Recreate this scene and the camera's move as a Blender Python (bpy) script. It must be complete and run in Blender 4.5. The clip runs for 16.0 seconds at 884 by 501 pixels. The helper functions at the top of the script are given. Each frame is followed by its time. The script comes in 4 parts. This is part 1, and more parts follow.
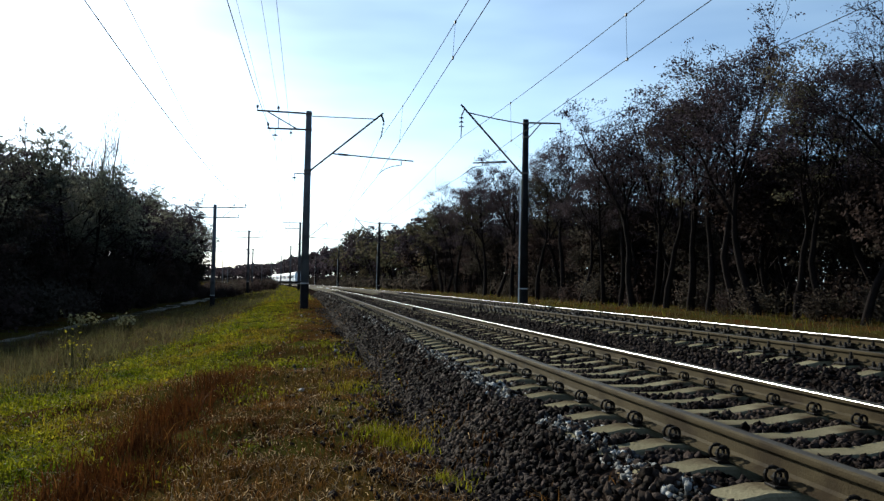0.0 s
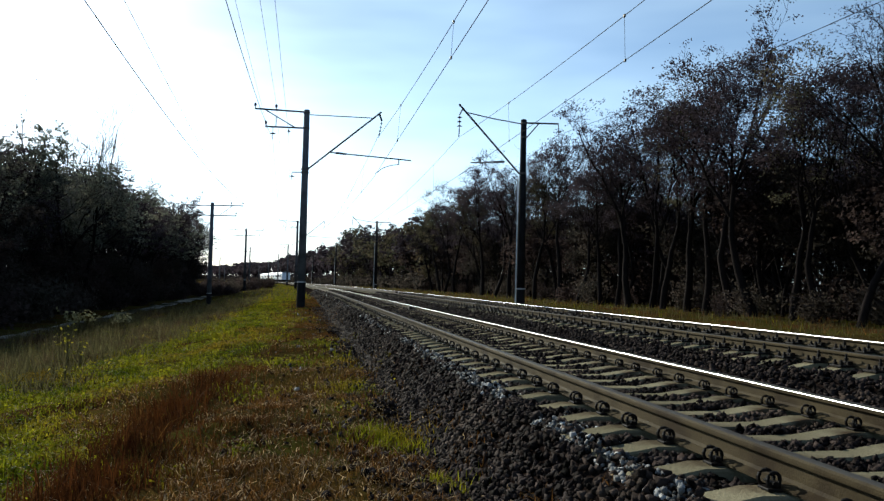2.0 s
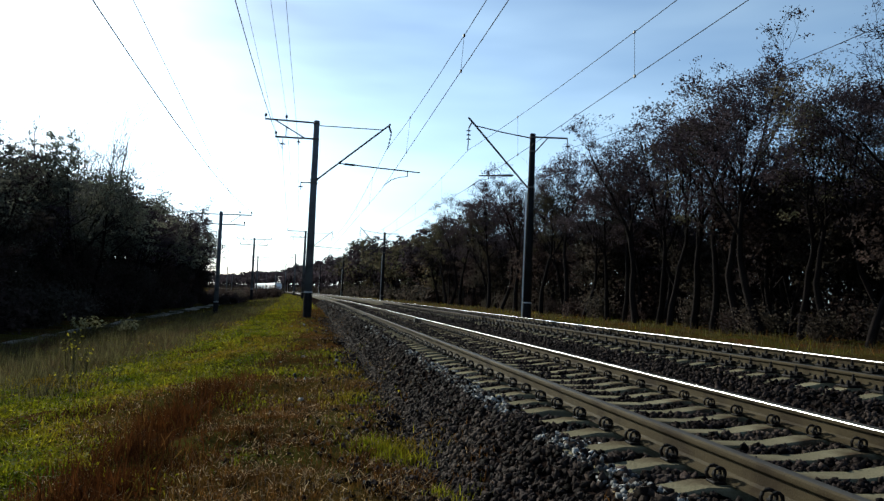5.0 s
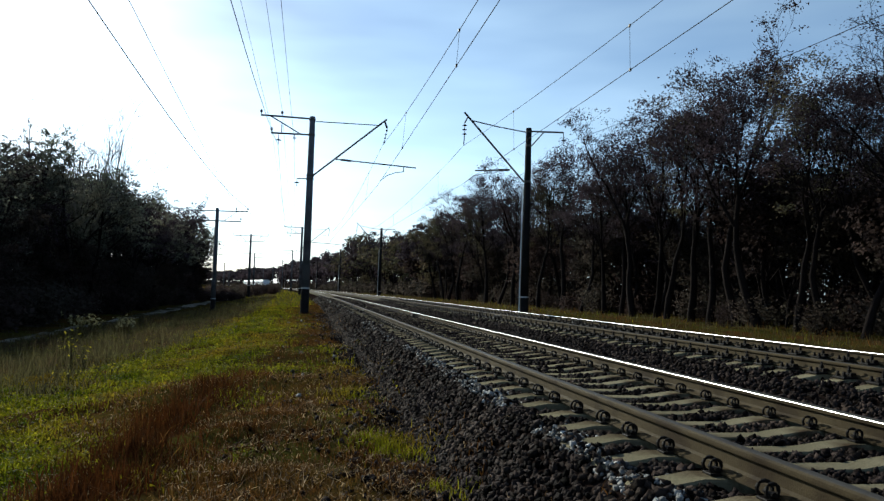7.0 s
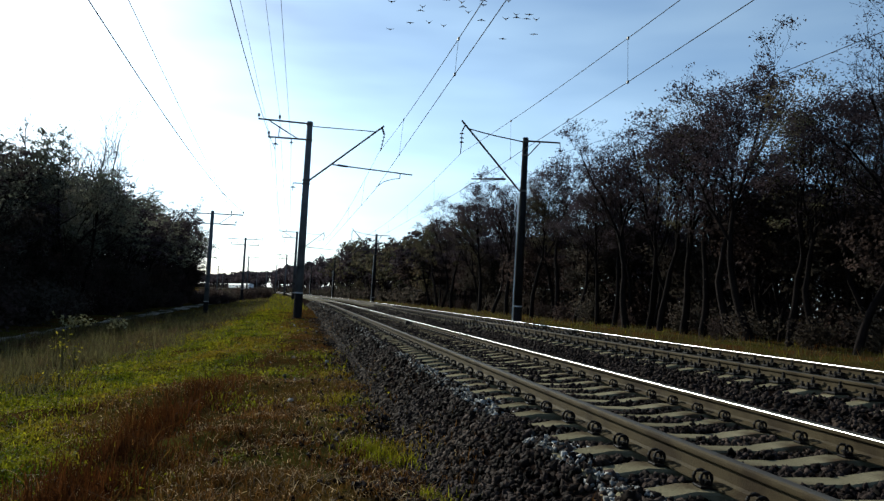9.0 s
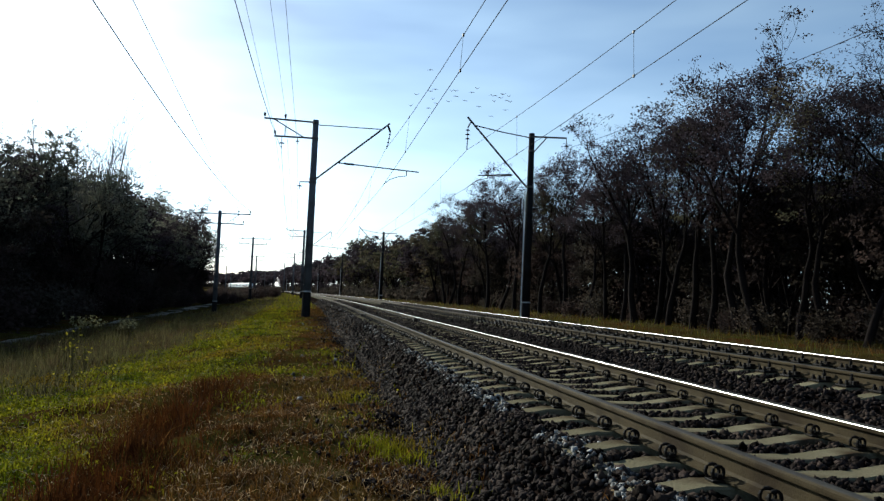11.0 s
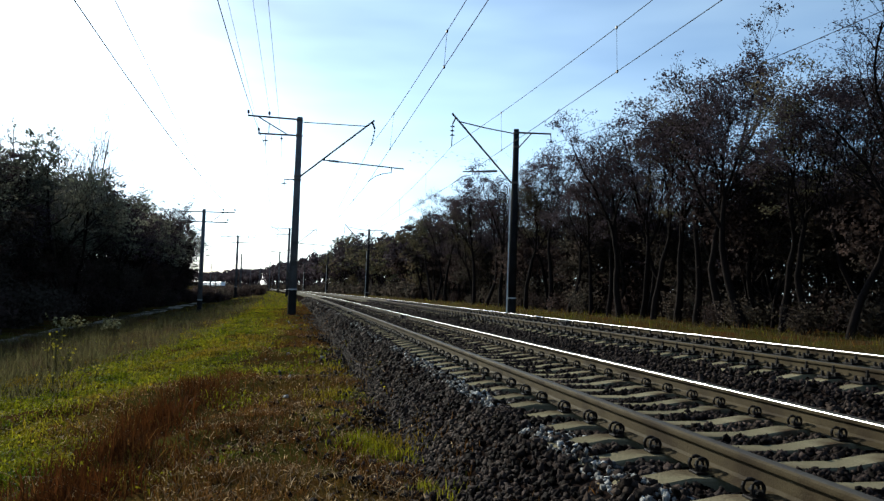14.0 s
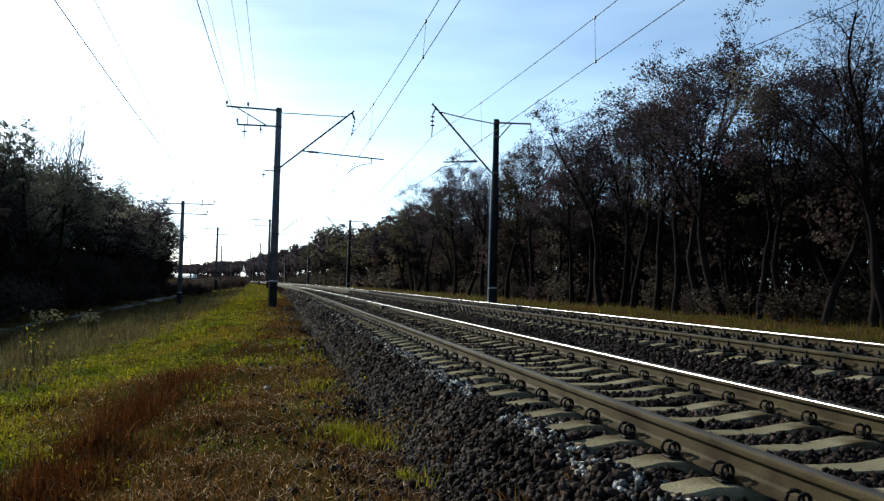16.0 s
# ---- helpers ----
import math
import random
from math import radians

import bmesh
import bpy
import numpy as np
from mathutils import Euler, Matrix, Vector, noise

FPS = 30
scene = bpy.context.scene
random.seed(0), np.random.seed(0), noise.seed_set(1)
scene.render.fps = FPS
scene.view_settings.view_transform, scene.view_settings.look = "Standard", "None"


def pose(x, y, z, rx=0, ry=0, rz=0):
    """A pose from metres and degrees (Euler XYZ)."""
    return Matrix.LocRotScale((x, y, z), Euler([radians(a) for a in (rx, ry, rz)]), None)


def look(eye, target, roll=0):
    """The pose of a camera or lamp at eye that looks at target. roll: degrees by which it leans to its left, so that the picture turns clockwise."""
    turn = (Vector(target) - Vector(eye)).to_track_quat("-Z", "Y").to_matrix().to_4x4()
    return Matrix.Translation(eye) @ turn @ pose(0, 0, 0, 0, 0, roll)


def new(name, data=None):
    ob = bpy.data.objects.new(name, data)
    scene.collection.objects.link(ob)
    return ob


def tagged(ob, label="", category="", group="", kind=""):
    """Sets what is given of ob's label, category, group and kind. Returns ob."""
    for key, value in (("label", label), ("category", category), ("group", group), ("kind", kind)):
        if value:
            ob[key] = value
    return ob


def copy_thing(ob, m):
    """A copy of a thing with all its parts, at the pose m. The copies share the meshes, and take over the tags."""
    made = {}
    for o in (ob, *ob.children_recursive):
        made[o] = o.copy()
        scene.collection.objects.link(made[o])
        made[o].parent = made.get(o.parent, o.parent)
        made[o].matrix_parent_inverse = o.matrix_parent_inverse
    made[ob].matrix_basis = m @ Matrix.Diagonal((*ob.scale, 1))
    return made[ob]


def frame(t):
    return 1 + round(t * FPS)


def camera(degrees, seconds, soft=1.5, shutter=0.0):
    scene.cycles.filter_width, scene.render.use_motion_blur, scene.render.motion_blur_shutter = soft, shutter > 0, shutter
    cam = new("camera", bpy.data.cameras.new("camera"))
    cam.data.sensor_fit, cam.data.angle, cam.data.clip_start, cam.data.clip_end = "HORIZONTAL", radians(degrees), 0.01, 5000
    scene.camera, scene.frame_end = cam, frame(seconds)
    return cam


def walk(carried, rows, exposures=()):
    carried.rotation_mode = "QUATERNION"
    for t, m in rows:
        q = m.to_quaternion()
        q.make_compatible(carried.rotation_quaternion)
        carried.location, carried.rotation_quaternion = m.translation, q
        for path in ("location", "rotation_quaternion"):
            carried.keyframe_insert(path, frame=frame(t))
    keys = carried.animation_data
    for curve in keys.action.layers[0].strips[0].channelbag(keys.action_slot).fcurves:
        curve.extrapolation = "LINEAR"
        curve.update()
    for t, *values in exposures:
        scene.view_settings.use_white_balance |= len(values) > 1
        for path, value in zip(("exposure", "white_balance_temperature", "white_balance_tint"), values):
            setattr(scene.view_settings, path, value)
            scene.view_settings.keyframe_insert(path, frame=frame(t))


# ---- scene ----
cam = camera(60.66, 16.0, soft=1.35)
# seconds, x, y, z, pitch, roll, yaw
ROWS = [
    (0.0, -0.005, 0.006, 0.697, 2.597, -0.990, -10.308),
    (0.5, 0.000, 0.001, 0.699, 2.376, -1.393, -9.957),
    (1.0, -0.004, -0.003, 0.695, 2.694, -1.981, -10.073),
    (1.5, -0.000, -0.000, 0.703, 2.348, -1.864, -9.978),
    (2.0, 0.007, 0.008, 0.703, 2.558, -1.357, -10.523),
    (2.5, 0.018, 0.007, 0.706, 2.888, -1.794, -10.330),
    (3.0, 0.025, 0.008, 0.698, 3.041, -1.975, -10.675),
    (3.5, 0.023, 0.013, 0.708, 3.340, -1.813, -10.364),
    (4.0, 0.023, 0.006, 0.705, 3.482, -2.252, -10.270),
    (6.5, 0.009, -0.007, 0.706, 3.430, -2.219, -9.790),
    (7.0, 0.019, -0.012, 0.705, 3.115, -1.891, -10.222),
    (7.5, 0.029, 0.003, 0.709, 3.374, -2.210, -10.780),
    (8.0, 0.020, -0.020, 0.705, 4.031, -2.556, -10.483),
    (8.5, 0.017, -0.018, 0.707, 3.793, -2.689, -10.585),
    (9.0, 0.013, -0.019, 0.705, 3.707, -3.054, -10.703),
    (11.5, 0.016, -0.000, 0.699, 3.413, -2.340, -10.037),
    (12.0, 0.013, -0.005, 0.702, 3.318, -2.623, -10.135),
    (12.5, 0.012, -0.002, 0.704, 2.813, -1.819, -10.210),
    (13.0, 0.014, -0.010, 0.700, 2.534, -1.759, -10.786),
    (13.5, 0.014, -0.009, 0.695, 2.855, -2.103, -10.921),
    (14.0, 0.020, -0.012, 0.700, 3.231, -1.834, -11.147),
    (14.5, 0.020, -0.019, 0.699, 2.668, -2.332, -11.161),
    (15.0, 0.022, -0.055, 0.702, 2.835, -1.948, -11.916),
    (15.5, 0.031, -0.059, 0.702, 2.430, -1.252, -11.874),
    (16.0, 0.039, -0.056, 0.698, 2.548, -1.360, -12.525),
]
walk(cam, [(t, pose(x, y, z, 90 + p, r, w)) for t, x, y, z, p, r, w in ROWS],
     [(0.0, 0.68, 5680, 5), (3.5, 0.56, 5640, 4), (9.0, 0.42, 5600, 4), (12.5, 0.49, 5640, 4), (14.0, 0.70, 5640, 5), (16.0, 0.75, 5640, 5)])

# ---- world, sun, exposure ----
SUN_AZ, SUN_EL = radians(-28.0), radians(23.0)      # azimuth from +y, negative towards -x
world = bpy.data.worlds.new("sky")
scene.world = world
world.use_nodes = True
wn, wl = world.node_tree.nodes, world.node_tree.links
wn.clear()
w_out, w_bg = wn.new("ShaderNodeOutputWorld"), wn.new("ShaderNodeBackground")
sky = wn.new("ShaderNodeTexSky")
sky.sky_type, sky.sun_disc = "NISHITA", False
sky.sun_elevation, sky.sun_rotation = SUN_EL, SUN_AZ
sky.air_density, sky.dust_density, sky.ozone_density = 1.0, 0.9, 2.5
# thin veil of high cloud
w_tc, w_map, w_noise, w_ramp = (wn.new("ShaderNodeTexCoord"), wn.new("ShaderNodeMapping"), wn.new("ShaderNodeTexNoise"), wn.new("ShaderNodeMapRange"))
w_map.inputs["Scale"].default_value = (1.3, 1.3, 6.0)
w_noise.inputs["Scale"].default_value, w_noise.inputs["Detail"].default_value = 1.8, 3.5
w_ramp.inputs["From Min"].default_value, w_ramp.inputs["From Max"].default_value = 0.25, 0.85
w_ramp.inputs["To Max"].default_value = 0.75
w_mix, w_gain = wn.new("ShaderNodeMix"), wn.new("ShaderNodeMix")
w_mix.data_type = w_gain.data_type = "RGBA"
w_gain.blend_type = "MULTIPLY"
w_gain.inputs[0].default_value = 1.0
w_bw = wn.new("ShaderNodeRGBToBW")
wl.new(w_tc.outputs["Generated"], w_map.inputs["Vector"])
wl.new(w_map.outputs["Vector"], w_noise.inputs["Vector"])
wl.new(w_noise.outputs["Fac"], w_ramp.inputs["Value"])
wl.new(sky.outputs["Color"], w_bw.inputs["Color"])
wl.new(w_bw.outputs["Val"], w_gain.inputs[6])
w_gain.inputs[7].default_value = (1.8, 2.22, 2.55, 1)
wl.new(w_ramp.outputs["Result"], w_mix.inputs[0])
wl.new(sky.outputs["Color"], w_mix.inputs[6])
wl.new(w_gain.outputs[2], w_mix.inputs[7])
wl.new(w_mix.outputs[2], w_bg.inputs["Color"])
w_bg.inputs["Strength"].default_value = 0.083
wl.new(w_bg.outputs["Background"], w_out.inputs["Surface"])

sun = new("sun", bpy.data.lights.new("sun", "SUN"))
sun.data.energy, sun.data.angle, sun.data.color = 5.0, radians(0.6), (1.0, 0.90, 0.70)
SUN_DIR = Vector((math.sin(SUN_AZ) * math.cos(SUN_EL), math.cos(SUN_AZ) * math.cos(SUN_EL), math.sin(SUN_EL)))
sun.matrix_world = look(SUN_DIR * 50, (0, 0, 0))

# ---- materials ----


def surface(name, a, b, scale=6.0, rough=0.8, metal=0.0, bump=0.3, bump_scale=40.0, fine=0.35, vary=0.0, island=0.0, third=None, third_scale=0.6, third_at=(0.5, 0.65), spec=0.5, trans=0.0):
    """Two colours mixed by noise at a large and a fine scale, with bump; vary: brightness spread from object to object, island: from piece to piece."""
    m = bpy.data.materials.new(name)
    m.use_nodes = True
    n, l = m.node_tree.nodes, m.node_tree.links
    bsdf = n["Principled BSDF"]
    tc = n.new("ShaderNodeTexCoord")
    n1, n2 = n.new("ShaderNodeTexNoise"), n.new("ShaderNodeTexNoise")
    n1.inputs["Scale"].default_value, n1.inputs["Detail"].default_value = scale, 4.0
    n2.inputs["Scale"].default_value, n2.inputs["Detail"].default_value = bump_scale, 3.0
    l.new(tc.outputs["Object"], n1.inputs["Vector"])
    l.new(tc.outputs["Object"], n2.inputs["Vector"])
    rng = n.new("ShaderNodeMapRange")
    rng.inputs["From Min"].default_value, rng.inputs["From Max"].default_value = 0.32, 0.68
    l.new(n1.outputs["Fac"], rng.inputs["Value"])
    mix = n.new("ShaderNodeMix")
    mix.data_type = "RGBA"
    mix.inputs[6].default_value, mix.inputs[7].default_value = (*a, 1), (*b, 1)
    l.new(rng.outputs["Result"], mix.inputs[0])
    col = mix.outputs[2]
    if third:
        n3, r3, m3 = n.new("ShaderNodeTexNoise"), n.new("ShaderNodeMapRange"), n.new("ShaderNodeMix")
        n3.inputs["Scale"].default_value, n3.inputs["Detail"].default_value = third_scale, 5.0
        l.new(tc.outputs["Object"], n3.inputs["Vector"])
        r3.inputs["From Min"].default_value, r3.inputs["From Max"].default_value = third_at
        l.new(n3.outputs["Fac"], r3.inputs["Value"])
        m3.data_type = "RGBA"
        l.new(r3.outputs["Result"], m3.inputs[0])
        l.new(col, m3.inputs[6])
        m3.inputs[7].default_value = (*third, 1)
        col = m3.outputs[2]

    def scaled(source, amount, c):
        hsv, mr = n.new("ShaderNodeHueSaturation"), n.new("ShaderNodeMapRange")
        mr.inputs["To Min"].default_value, mr.inputs["To Max"].default_value = 1 - amount, 1 + amount
        l.new(source, mr.inputs["Value"])
        l.new(mr.outputs["Result"], hsv.inputs["Value"])
        l.new(c, hsv.inputs["Color"])
        return hsv.outputs["Color"]
    if fine:
        col = scaled(n2.outputs["Fac"], fine, col)
    if vary:
        col = scaled(n.new("ShaderNodeObjectInfo").outputs["Random"], vary, col)
    if island:
        col = scaled(n.new("ShaderNodeNewGeometry").outputs["Random Per Island"], island, col)
    l.new(col, bsdf.inputs["Base Color"])
    bsdf.inputs["Roughness"].default_value, bsdf.inputs["Metallic"].default_value = rough, metal
    bsdf.inputs["Specular IOR Level"].default_value = spec
    if bump:
        bn = n.new("ShaderNodeBump")
        bn.inputs["Strength"].default_value, bn.inputs["Distance"].default_value = bump, 0.02
        l.new(n2.outputs["Fac"], bn.inputs["Height"])
        l.new(bn.outputs["Normal"], bsdf.inputs["Normal"])
    if trans:
        tr, add = n.new("ShaderNodeBsdfTranslucent"), n.new("ShaderNodeMixShader")
        l.new(col, tr.inputs["Color"])
        add.inputs[0].default_value = trans
        l.new(bsdf.outputs[0], add.inputs[1])
        l.new(tr.outputs[0], add.inputs[2])
        l.new(add.outputs[0], n["Material Output"].inputs["Surface"])
    return m


M_GROUND = surface("meadow_soil", (0.030, 0.018, 0.007), (0.040, 0.040, 0.007), 0.6, 0.95, bump=1.0, bump_scale=9.0, fine=0.7, third=(0.050, 0.022, 0.007), third_scale=0.7, spec=0.0)
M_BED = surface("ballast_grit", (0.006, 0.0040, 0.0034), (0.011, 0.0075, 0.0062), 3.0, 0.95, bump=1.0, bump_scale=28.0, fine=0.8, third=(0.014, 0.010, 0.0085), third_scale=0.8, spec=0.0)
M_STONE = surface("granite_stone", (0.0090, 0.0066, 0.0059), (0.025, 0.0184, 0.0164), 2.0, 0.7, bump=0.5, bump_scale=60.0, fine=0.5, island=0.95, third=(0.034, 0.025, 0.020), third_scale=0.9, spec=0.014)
M_STONE_PALE = surface("limed_stone", (0.26, 0.255, 0.245), (0.032, 0.029, 0.028), 8.0, 0.85, bump=0.4, bump_scale=60.0, fine=0.4, island=0.8, spec=0.06)
M_SLEEPER = surface("sleeper_concrete", (0.140, 0.122, 0.076), (0.195, 0.170, 0.110), 3.0, 0.9, bump=0.35, bump_scale=70.0, fine=0.4, vary=0.22, third=(0.06, 0.042, 0.026), third_scale=2.5, third_at=(0.52, 0.72), spec=0.0)
M_RUST = surface("rusty_rail_web", (0.038, 0.028, 0.014), (0.055, 0.041, 0.021), 4.0, 0.75, 0.0, bump=0.2, bump_scale=90.0, fine=0.35, third=(0.024, 0.016, 0.008), third_scale=3.0, spec=0.05)
M_STEEL = surface("polished_rail_head", (0.60, 0.60, 0.60), (0.5, 0.49, 0.48), 5.0, 0.38, 1.0, bump=0.03, bump_scale=60.0, fine=0.1)
M_TREAD = surface("dull_rail_top", (0.046, 0.042, 0.036), (0.032, 0.028, 0.024), 5.0, 0.7, 0.1, bump=0.05, bump_scale=60.0, fine=0.2, spec=0.08)
M_CLIP = surface("oily_spring_steel", (0.007, 0.006, 0.0055), (0.014, 0.010, 0.008), 20.0, 0.6, 0.0, bump=0.2, bump_scale=120.0, spec=0.08)
M_POLE = surface("mast_concrete", (0.070, 0.074, 0.084), (0.11, 0.112, 0.12), 1.5, 0.85, bump=0.3, bump_scale=30.0, fine=0.25, third=(0.042, 0.042, 0.045), third_scale=1.2, third_at=(0.5, 0.7), spec=0.1)
M_CABLE = surface("white_cable_sheath", (0.62, 0.62, 0.60), (0.48, 0.48, 0.46), 3.0, 0.6, bump=0.05)
# The mast concrete again, with its shaded side's darkness put into the colour.
M_POLE_SHADED = surface("sooty_mast_concrete", (0.010, 0.010, 0.011), (0.019, 0.019, 0.020), 1.5, 0.85, bump=0.3, bump_scale=30.0, fine=0.25, third=(0.012, 0.012, 0.012), third_scale=1.2, spec=0.02)
M_CLOD = surface("dark_soil_clod", (0.014, 0.009, 0.005), (0.026, 0.016, 0.008), 5.0, 0.95, bump=0.6, bump_scale=50.0, island=0.6, spec=0.03)
M_TAR = surface("bitumen_coat", (0.008, 0.008, 0.008), (0.015, 0.014, 0.014), 4.0, 0.8, bump=0.3, bump_scale=30.0, spec=0.1)
M_WHITE = surface("dusty_white_paint", (0.36, 0.36, 0.35), (0.24, 0.235, 0.23), 8.0, 0.7, bump=0.1)
M_IRON = surface("weathered_steel_arm", (0.055, 0.05, 0.048), (0.09, 0.075, 0.065), 8.0, 0.6, 0.3, bump=0.2, bump_scale=60.0, spec=0.2)
M_PORCELAIN = surface("brown_porcelain", (0.035, 0.022, 0.018), (0.05, 0.03, 0.025), 10.0, 0.2, bump=0.0)
M_WIRE = surface("tarnished_wire", (0.016, 0.015, 0.015), (0.026, 0.023, 0.021), 2.0, 0.8, 0.0, bump=0.0, spec=0.05)
# Bark of the leafless trees; sun glare is put into its pale colour.
M_BARK_GLARE = surface("pale_grey_bark", (0.12, 0.11, 0.09), (0.17, 0.155, 0.13), 2.5, 0.95, bump=0.5, bump_scale=16.0, fine=0.3, vary=0.2, spec=0.02)
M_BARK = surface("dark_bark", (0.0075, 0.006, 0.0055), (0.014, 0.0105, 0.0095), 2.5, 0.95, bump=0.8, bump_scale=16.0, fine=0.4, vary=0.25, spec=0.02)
M_LEAF_BROWN = surface("autumn_leaf_brown", (0.034, 0.028, 0.034), (0.052, 0.037, 0.040), 0.6, 0.8, bump=0.0, fine=0.0, vary=0.35, island=0.55, spec=0.03, trans=0.35)
M_LEAF_OLIVE = surface("autumn_leaf_olive", (0.048, 0.050, 0.028), (0.078, 0.058, 0.036), 0.5, 0.8, bump=0.0, fine=0.0, vary=0.35, island=0.55, spec=0.04, trans=0.45)
# Grey-green leaf, lightened to paint the sun-side glare over the left wood.
M_LEAF_GREY_GLARE = surface("grey_green_leaf", (0.085, 0.095, 0.070), (0.12, 0.11, 0.080), 0.5, 0.8, bump=0.0, fine=0.0, vary=0.35, island=0.5, spec=0.05, trans=0.5)
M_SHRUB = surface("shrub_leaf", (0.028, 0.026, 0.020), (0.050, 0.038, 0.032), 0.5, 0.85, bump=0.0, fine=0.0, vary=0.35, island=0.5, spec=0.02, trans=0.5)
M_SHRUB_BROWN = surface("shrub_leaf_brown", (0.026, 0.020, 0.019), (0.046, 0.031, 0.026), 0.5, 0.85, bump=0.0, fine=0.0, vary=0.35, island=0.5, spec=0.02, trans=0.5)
M_GRASS = surface("green_grass_blade", (0.045, 0.064, 0.002), (0.19, 0.175, 0.007), 1.4, 0.8, bump=0.0, fine=0.0, island=0.55, third=(0.15, 0.10, 0.009), third_scale=0.8, spec=0.05, trans=0.45)
M_STRAW = surface("dry_grass_blade", (0.054, 0.022, 0.005), (0.108, 0.052, 0.014), 0.8, 0.8, bump=0.0, fine=0.0, island=0.7, third=(0.066, 0.045, 0.008), third_scale=0.7, spec=0.05, trans=0.35)
M_RED_GRASS = surface("reddish_dead_grass", (0.058, 0.019, 0.005), (0.034, 0.014, 0.005), 0.9, 0.9, bump=0.0, fine=0.0, island=0.5, spec=0.02, trans=0.35)
M_WEED = surface("grey_brown_weed", (0.062, 0.053, 0.026), (0.084, 0.076, 0.028), 0.5, 0.9, bump=0.0, fine=0.0, island=0.5, third=(0.056, 0.036, 0.020), third_scale=0.4, spec=0.02, trans=0.4)
M_FLUFF = surface("seed_fluff", (0.20, 0.18, 0.10), (0.13, 0.12, 0.05), 5.0, 0.9, bump=0.0, island=0.4, trans=0.3, spec=0.0)
M_YELLOW = surface("yellow_leaf", (0.26, 0.21, 0.02), (0.15, 0.14, 0.015), 5.0, 0.8, bump=0.0, island=0.35, trans=0.4, spec=0.03)
# Pale end raised so fallen leaves and straw also carry painted sun sparkle.
M_LITTER_GLINT = surface("dead_straw", (0.42, 0.30, 0.16), (0.09, 0.048, 0.02), 9.0, 0.8, bump=0.0, fine=0.0, island=0.85, spec=0.05, trans=0.3)
M_DIRT = surface("pale_dirt", (0.17, 0.155, 0.125), (0.24, 0.215, 0.175), 1.0, 1.0, bump=0.5, bump_scale=20.0, third=(0.03, 0.028, 0.015), third_scale=0.35, third_at=(0.42, 0.58), spec=0.0)
M_CAR = surface("pale_carriage_paint", (0.72, 0.74, 0.76), (0.64, 0.66, 0.68), 1.0, 0.25, bump=0.0, fine=0.08)
M_ROOF = surface("carriage_roof_paint", (0.22, 0.23, 0.25), (0.30, 0.30, 0.31), 1.0, 0.5, bump=0.05)
M_GLASS = surface("tinted_window", (0.02, 0.025, 0.03), (0.03, 0.035, 0.04), 1.0, 0.08, bump=0.0, fine=0.0)
M_STRIPE = surface("blue_stripe_paint", (0.05, 0.10, 0.25), (0.06, 0.12, 0.28), 1.0, 0.3, bump=0.0, fine=0.0)
M_BIRD = surface("grey_plumage", (0.20, 0.20, 0.22), (0.28, 0.28, 0.30), 9.0, 0.8, bump=0.0)

# ---- plan ----
AXIS_1, AXIS_2 = 2.94, 7.04          # track centre lines at the camera
GAUGE = 1.592                        # between rail head centres


def bend(y):
    """Sideways shift of the line: straight, then a wide left-hand curve."""
    d = max(0.0, y - 40.0)
    return -0.000175 * d * d if d < 700 else -0.000175 * 700 * (2 * d - 700)


def heading(y):
    return math.degrees(math.atan(0.00035 * min(max(0.0, y - 40.0), 700)))


def lerp_table(v, table):
    if v <= table[0][0]:
        return table[0][1]
    for (a, za), (b, zb) in zip(table, table[1:]):
        if v <= b:
            f = (v - a) / (b - a)
            return za + (zb - za) * f
    return table[-1][1]


PROFILE = [(-60, -1.6), (-30, -1.7), (-17, -1.95), (-12, -2.0), (-7, -1.5), (-3.4, -0.98), (-1.8, -0.72), (-0.5, -0.64), (0.7, -0.63), (1.1, -0.68), (1.4, -0.85), (3, -0.9),
           (9, -0.9), (10.2, -0.75), (12, -0.55), (16, -0.42), (22, -0.35), (40, -0.5), (80, -0.8)]


def ground_z(x, y):
    s = x - bend(y)
    z = lerp_table(s, PROFILE)
    wob = noise.noise(Vector((x * 0.35, y * 0.35, 0))) * 0.14 + noise.noise(Vector((x * 1.6, y * 1.6, 3))) * 0.085 + noise.noise(Vector((x * 4.1, y * 4.1, 5))) * 0.03
    return z + wob * (0.25 if 1.0 < s < 9.5 else 1.0)


# ---- helpers for meshes ----


def part(name, bm, material, parent=None, label=""):
    me = bpy.data.meshes.new(name)
    bm.to_mesh(me)
    bm.free()
    for m in (material if isinstance(material, (list, tuple)) else [material]):
        me.materials.append(m)
    ob = new(name, me)
    ob.parent = parent
    if label:
        ob["label"] = label
    return ob


def shared(name, me, parent, m):
    ob = new(name, me)
    ob.parent = parent
    ob.matrix_basis = m
    return ob


def mesh_of(name, verts, faces, materials, smooth=False):
    me = bpy.data.meshes.new(name)
    me.from_pydata(verts, [], faces)
    for m in (materials if isinstance(materials, (list, tuple)) else [materials]):
        me.materials.append(m)
    if smooth:
        me.polygons.foreach_set("use_smooth", [True] * len(me.polygons))
    return me


def empty(name, m=None):
    ob = new(name)
    ob.empty_display_size = 0.2
    if m is not None:
        ob.matrix_basis = m
    return ob


def rod(bm, p, q, r, r2=None, n=8):
    p, q = Vector(p), Vector(q)
    d = q - p
    turn = d.to_track_quat("Z", "Y").to_matrix().to_4x4()
    bmesh.ops.create_cone(bm, cap_ends=True, segments=n, radius1=r, radius2=r if r2 is None else r2, depth=d.length,
                          matrix=Matrix.Translation((p + q) / 2) @ turn)


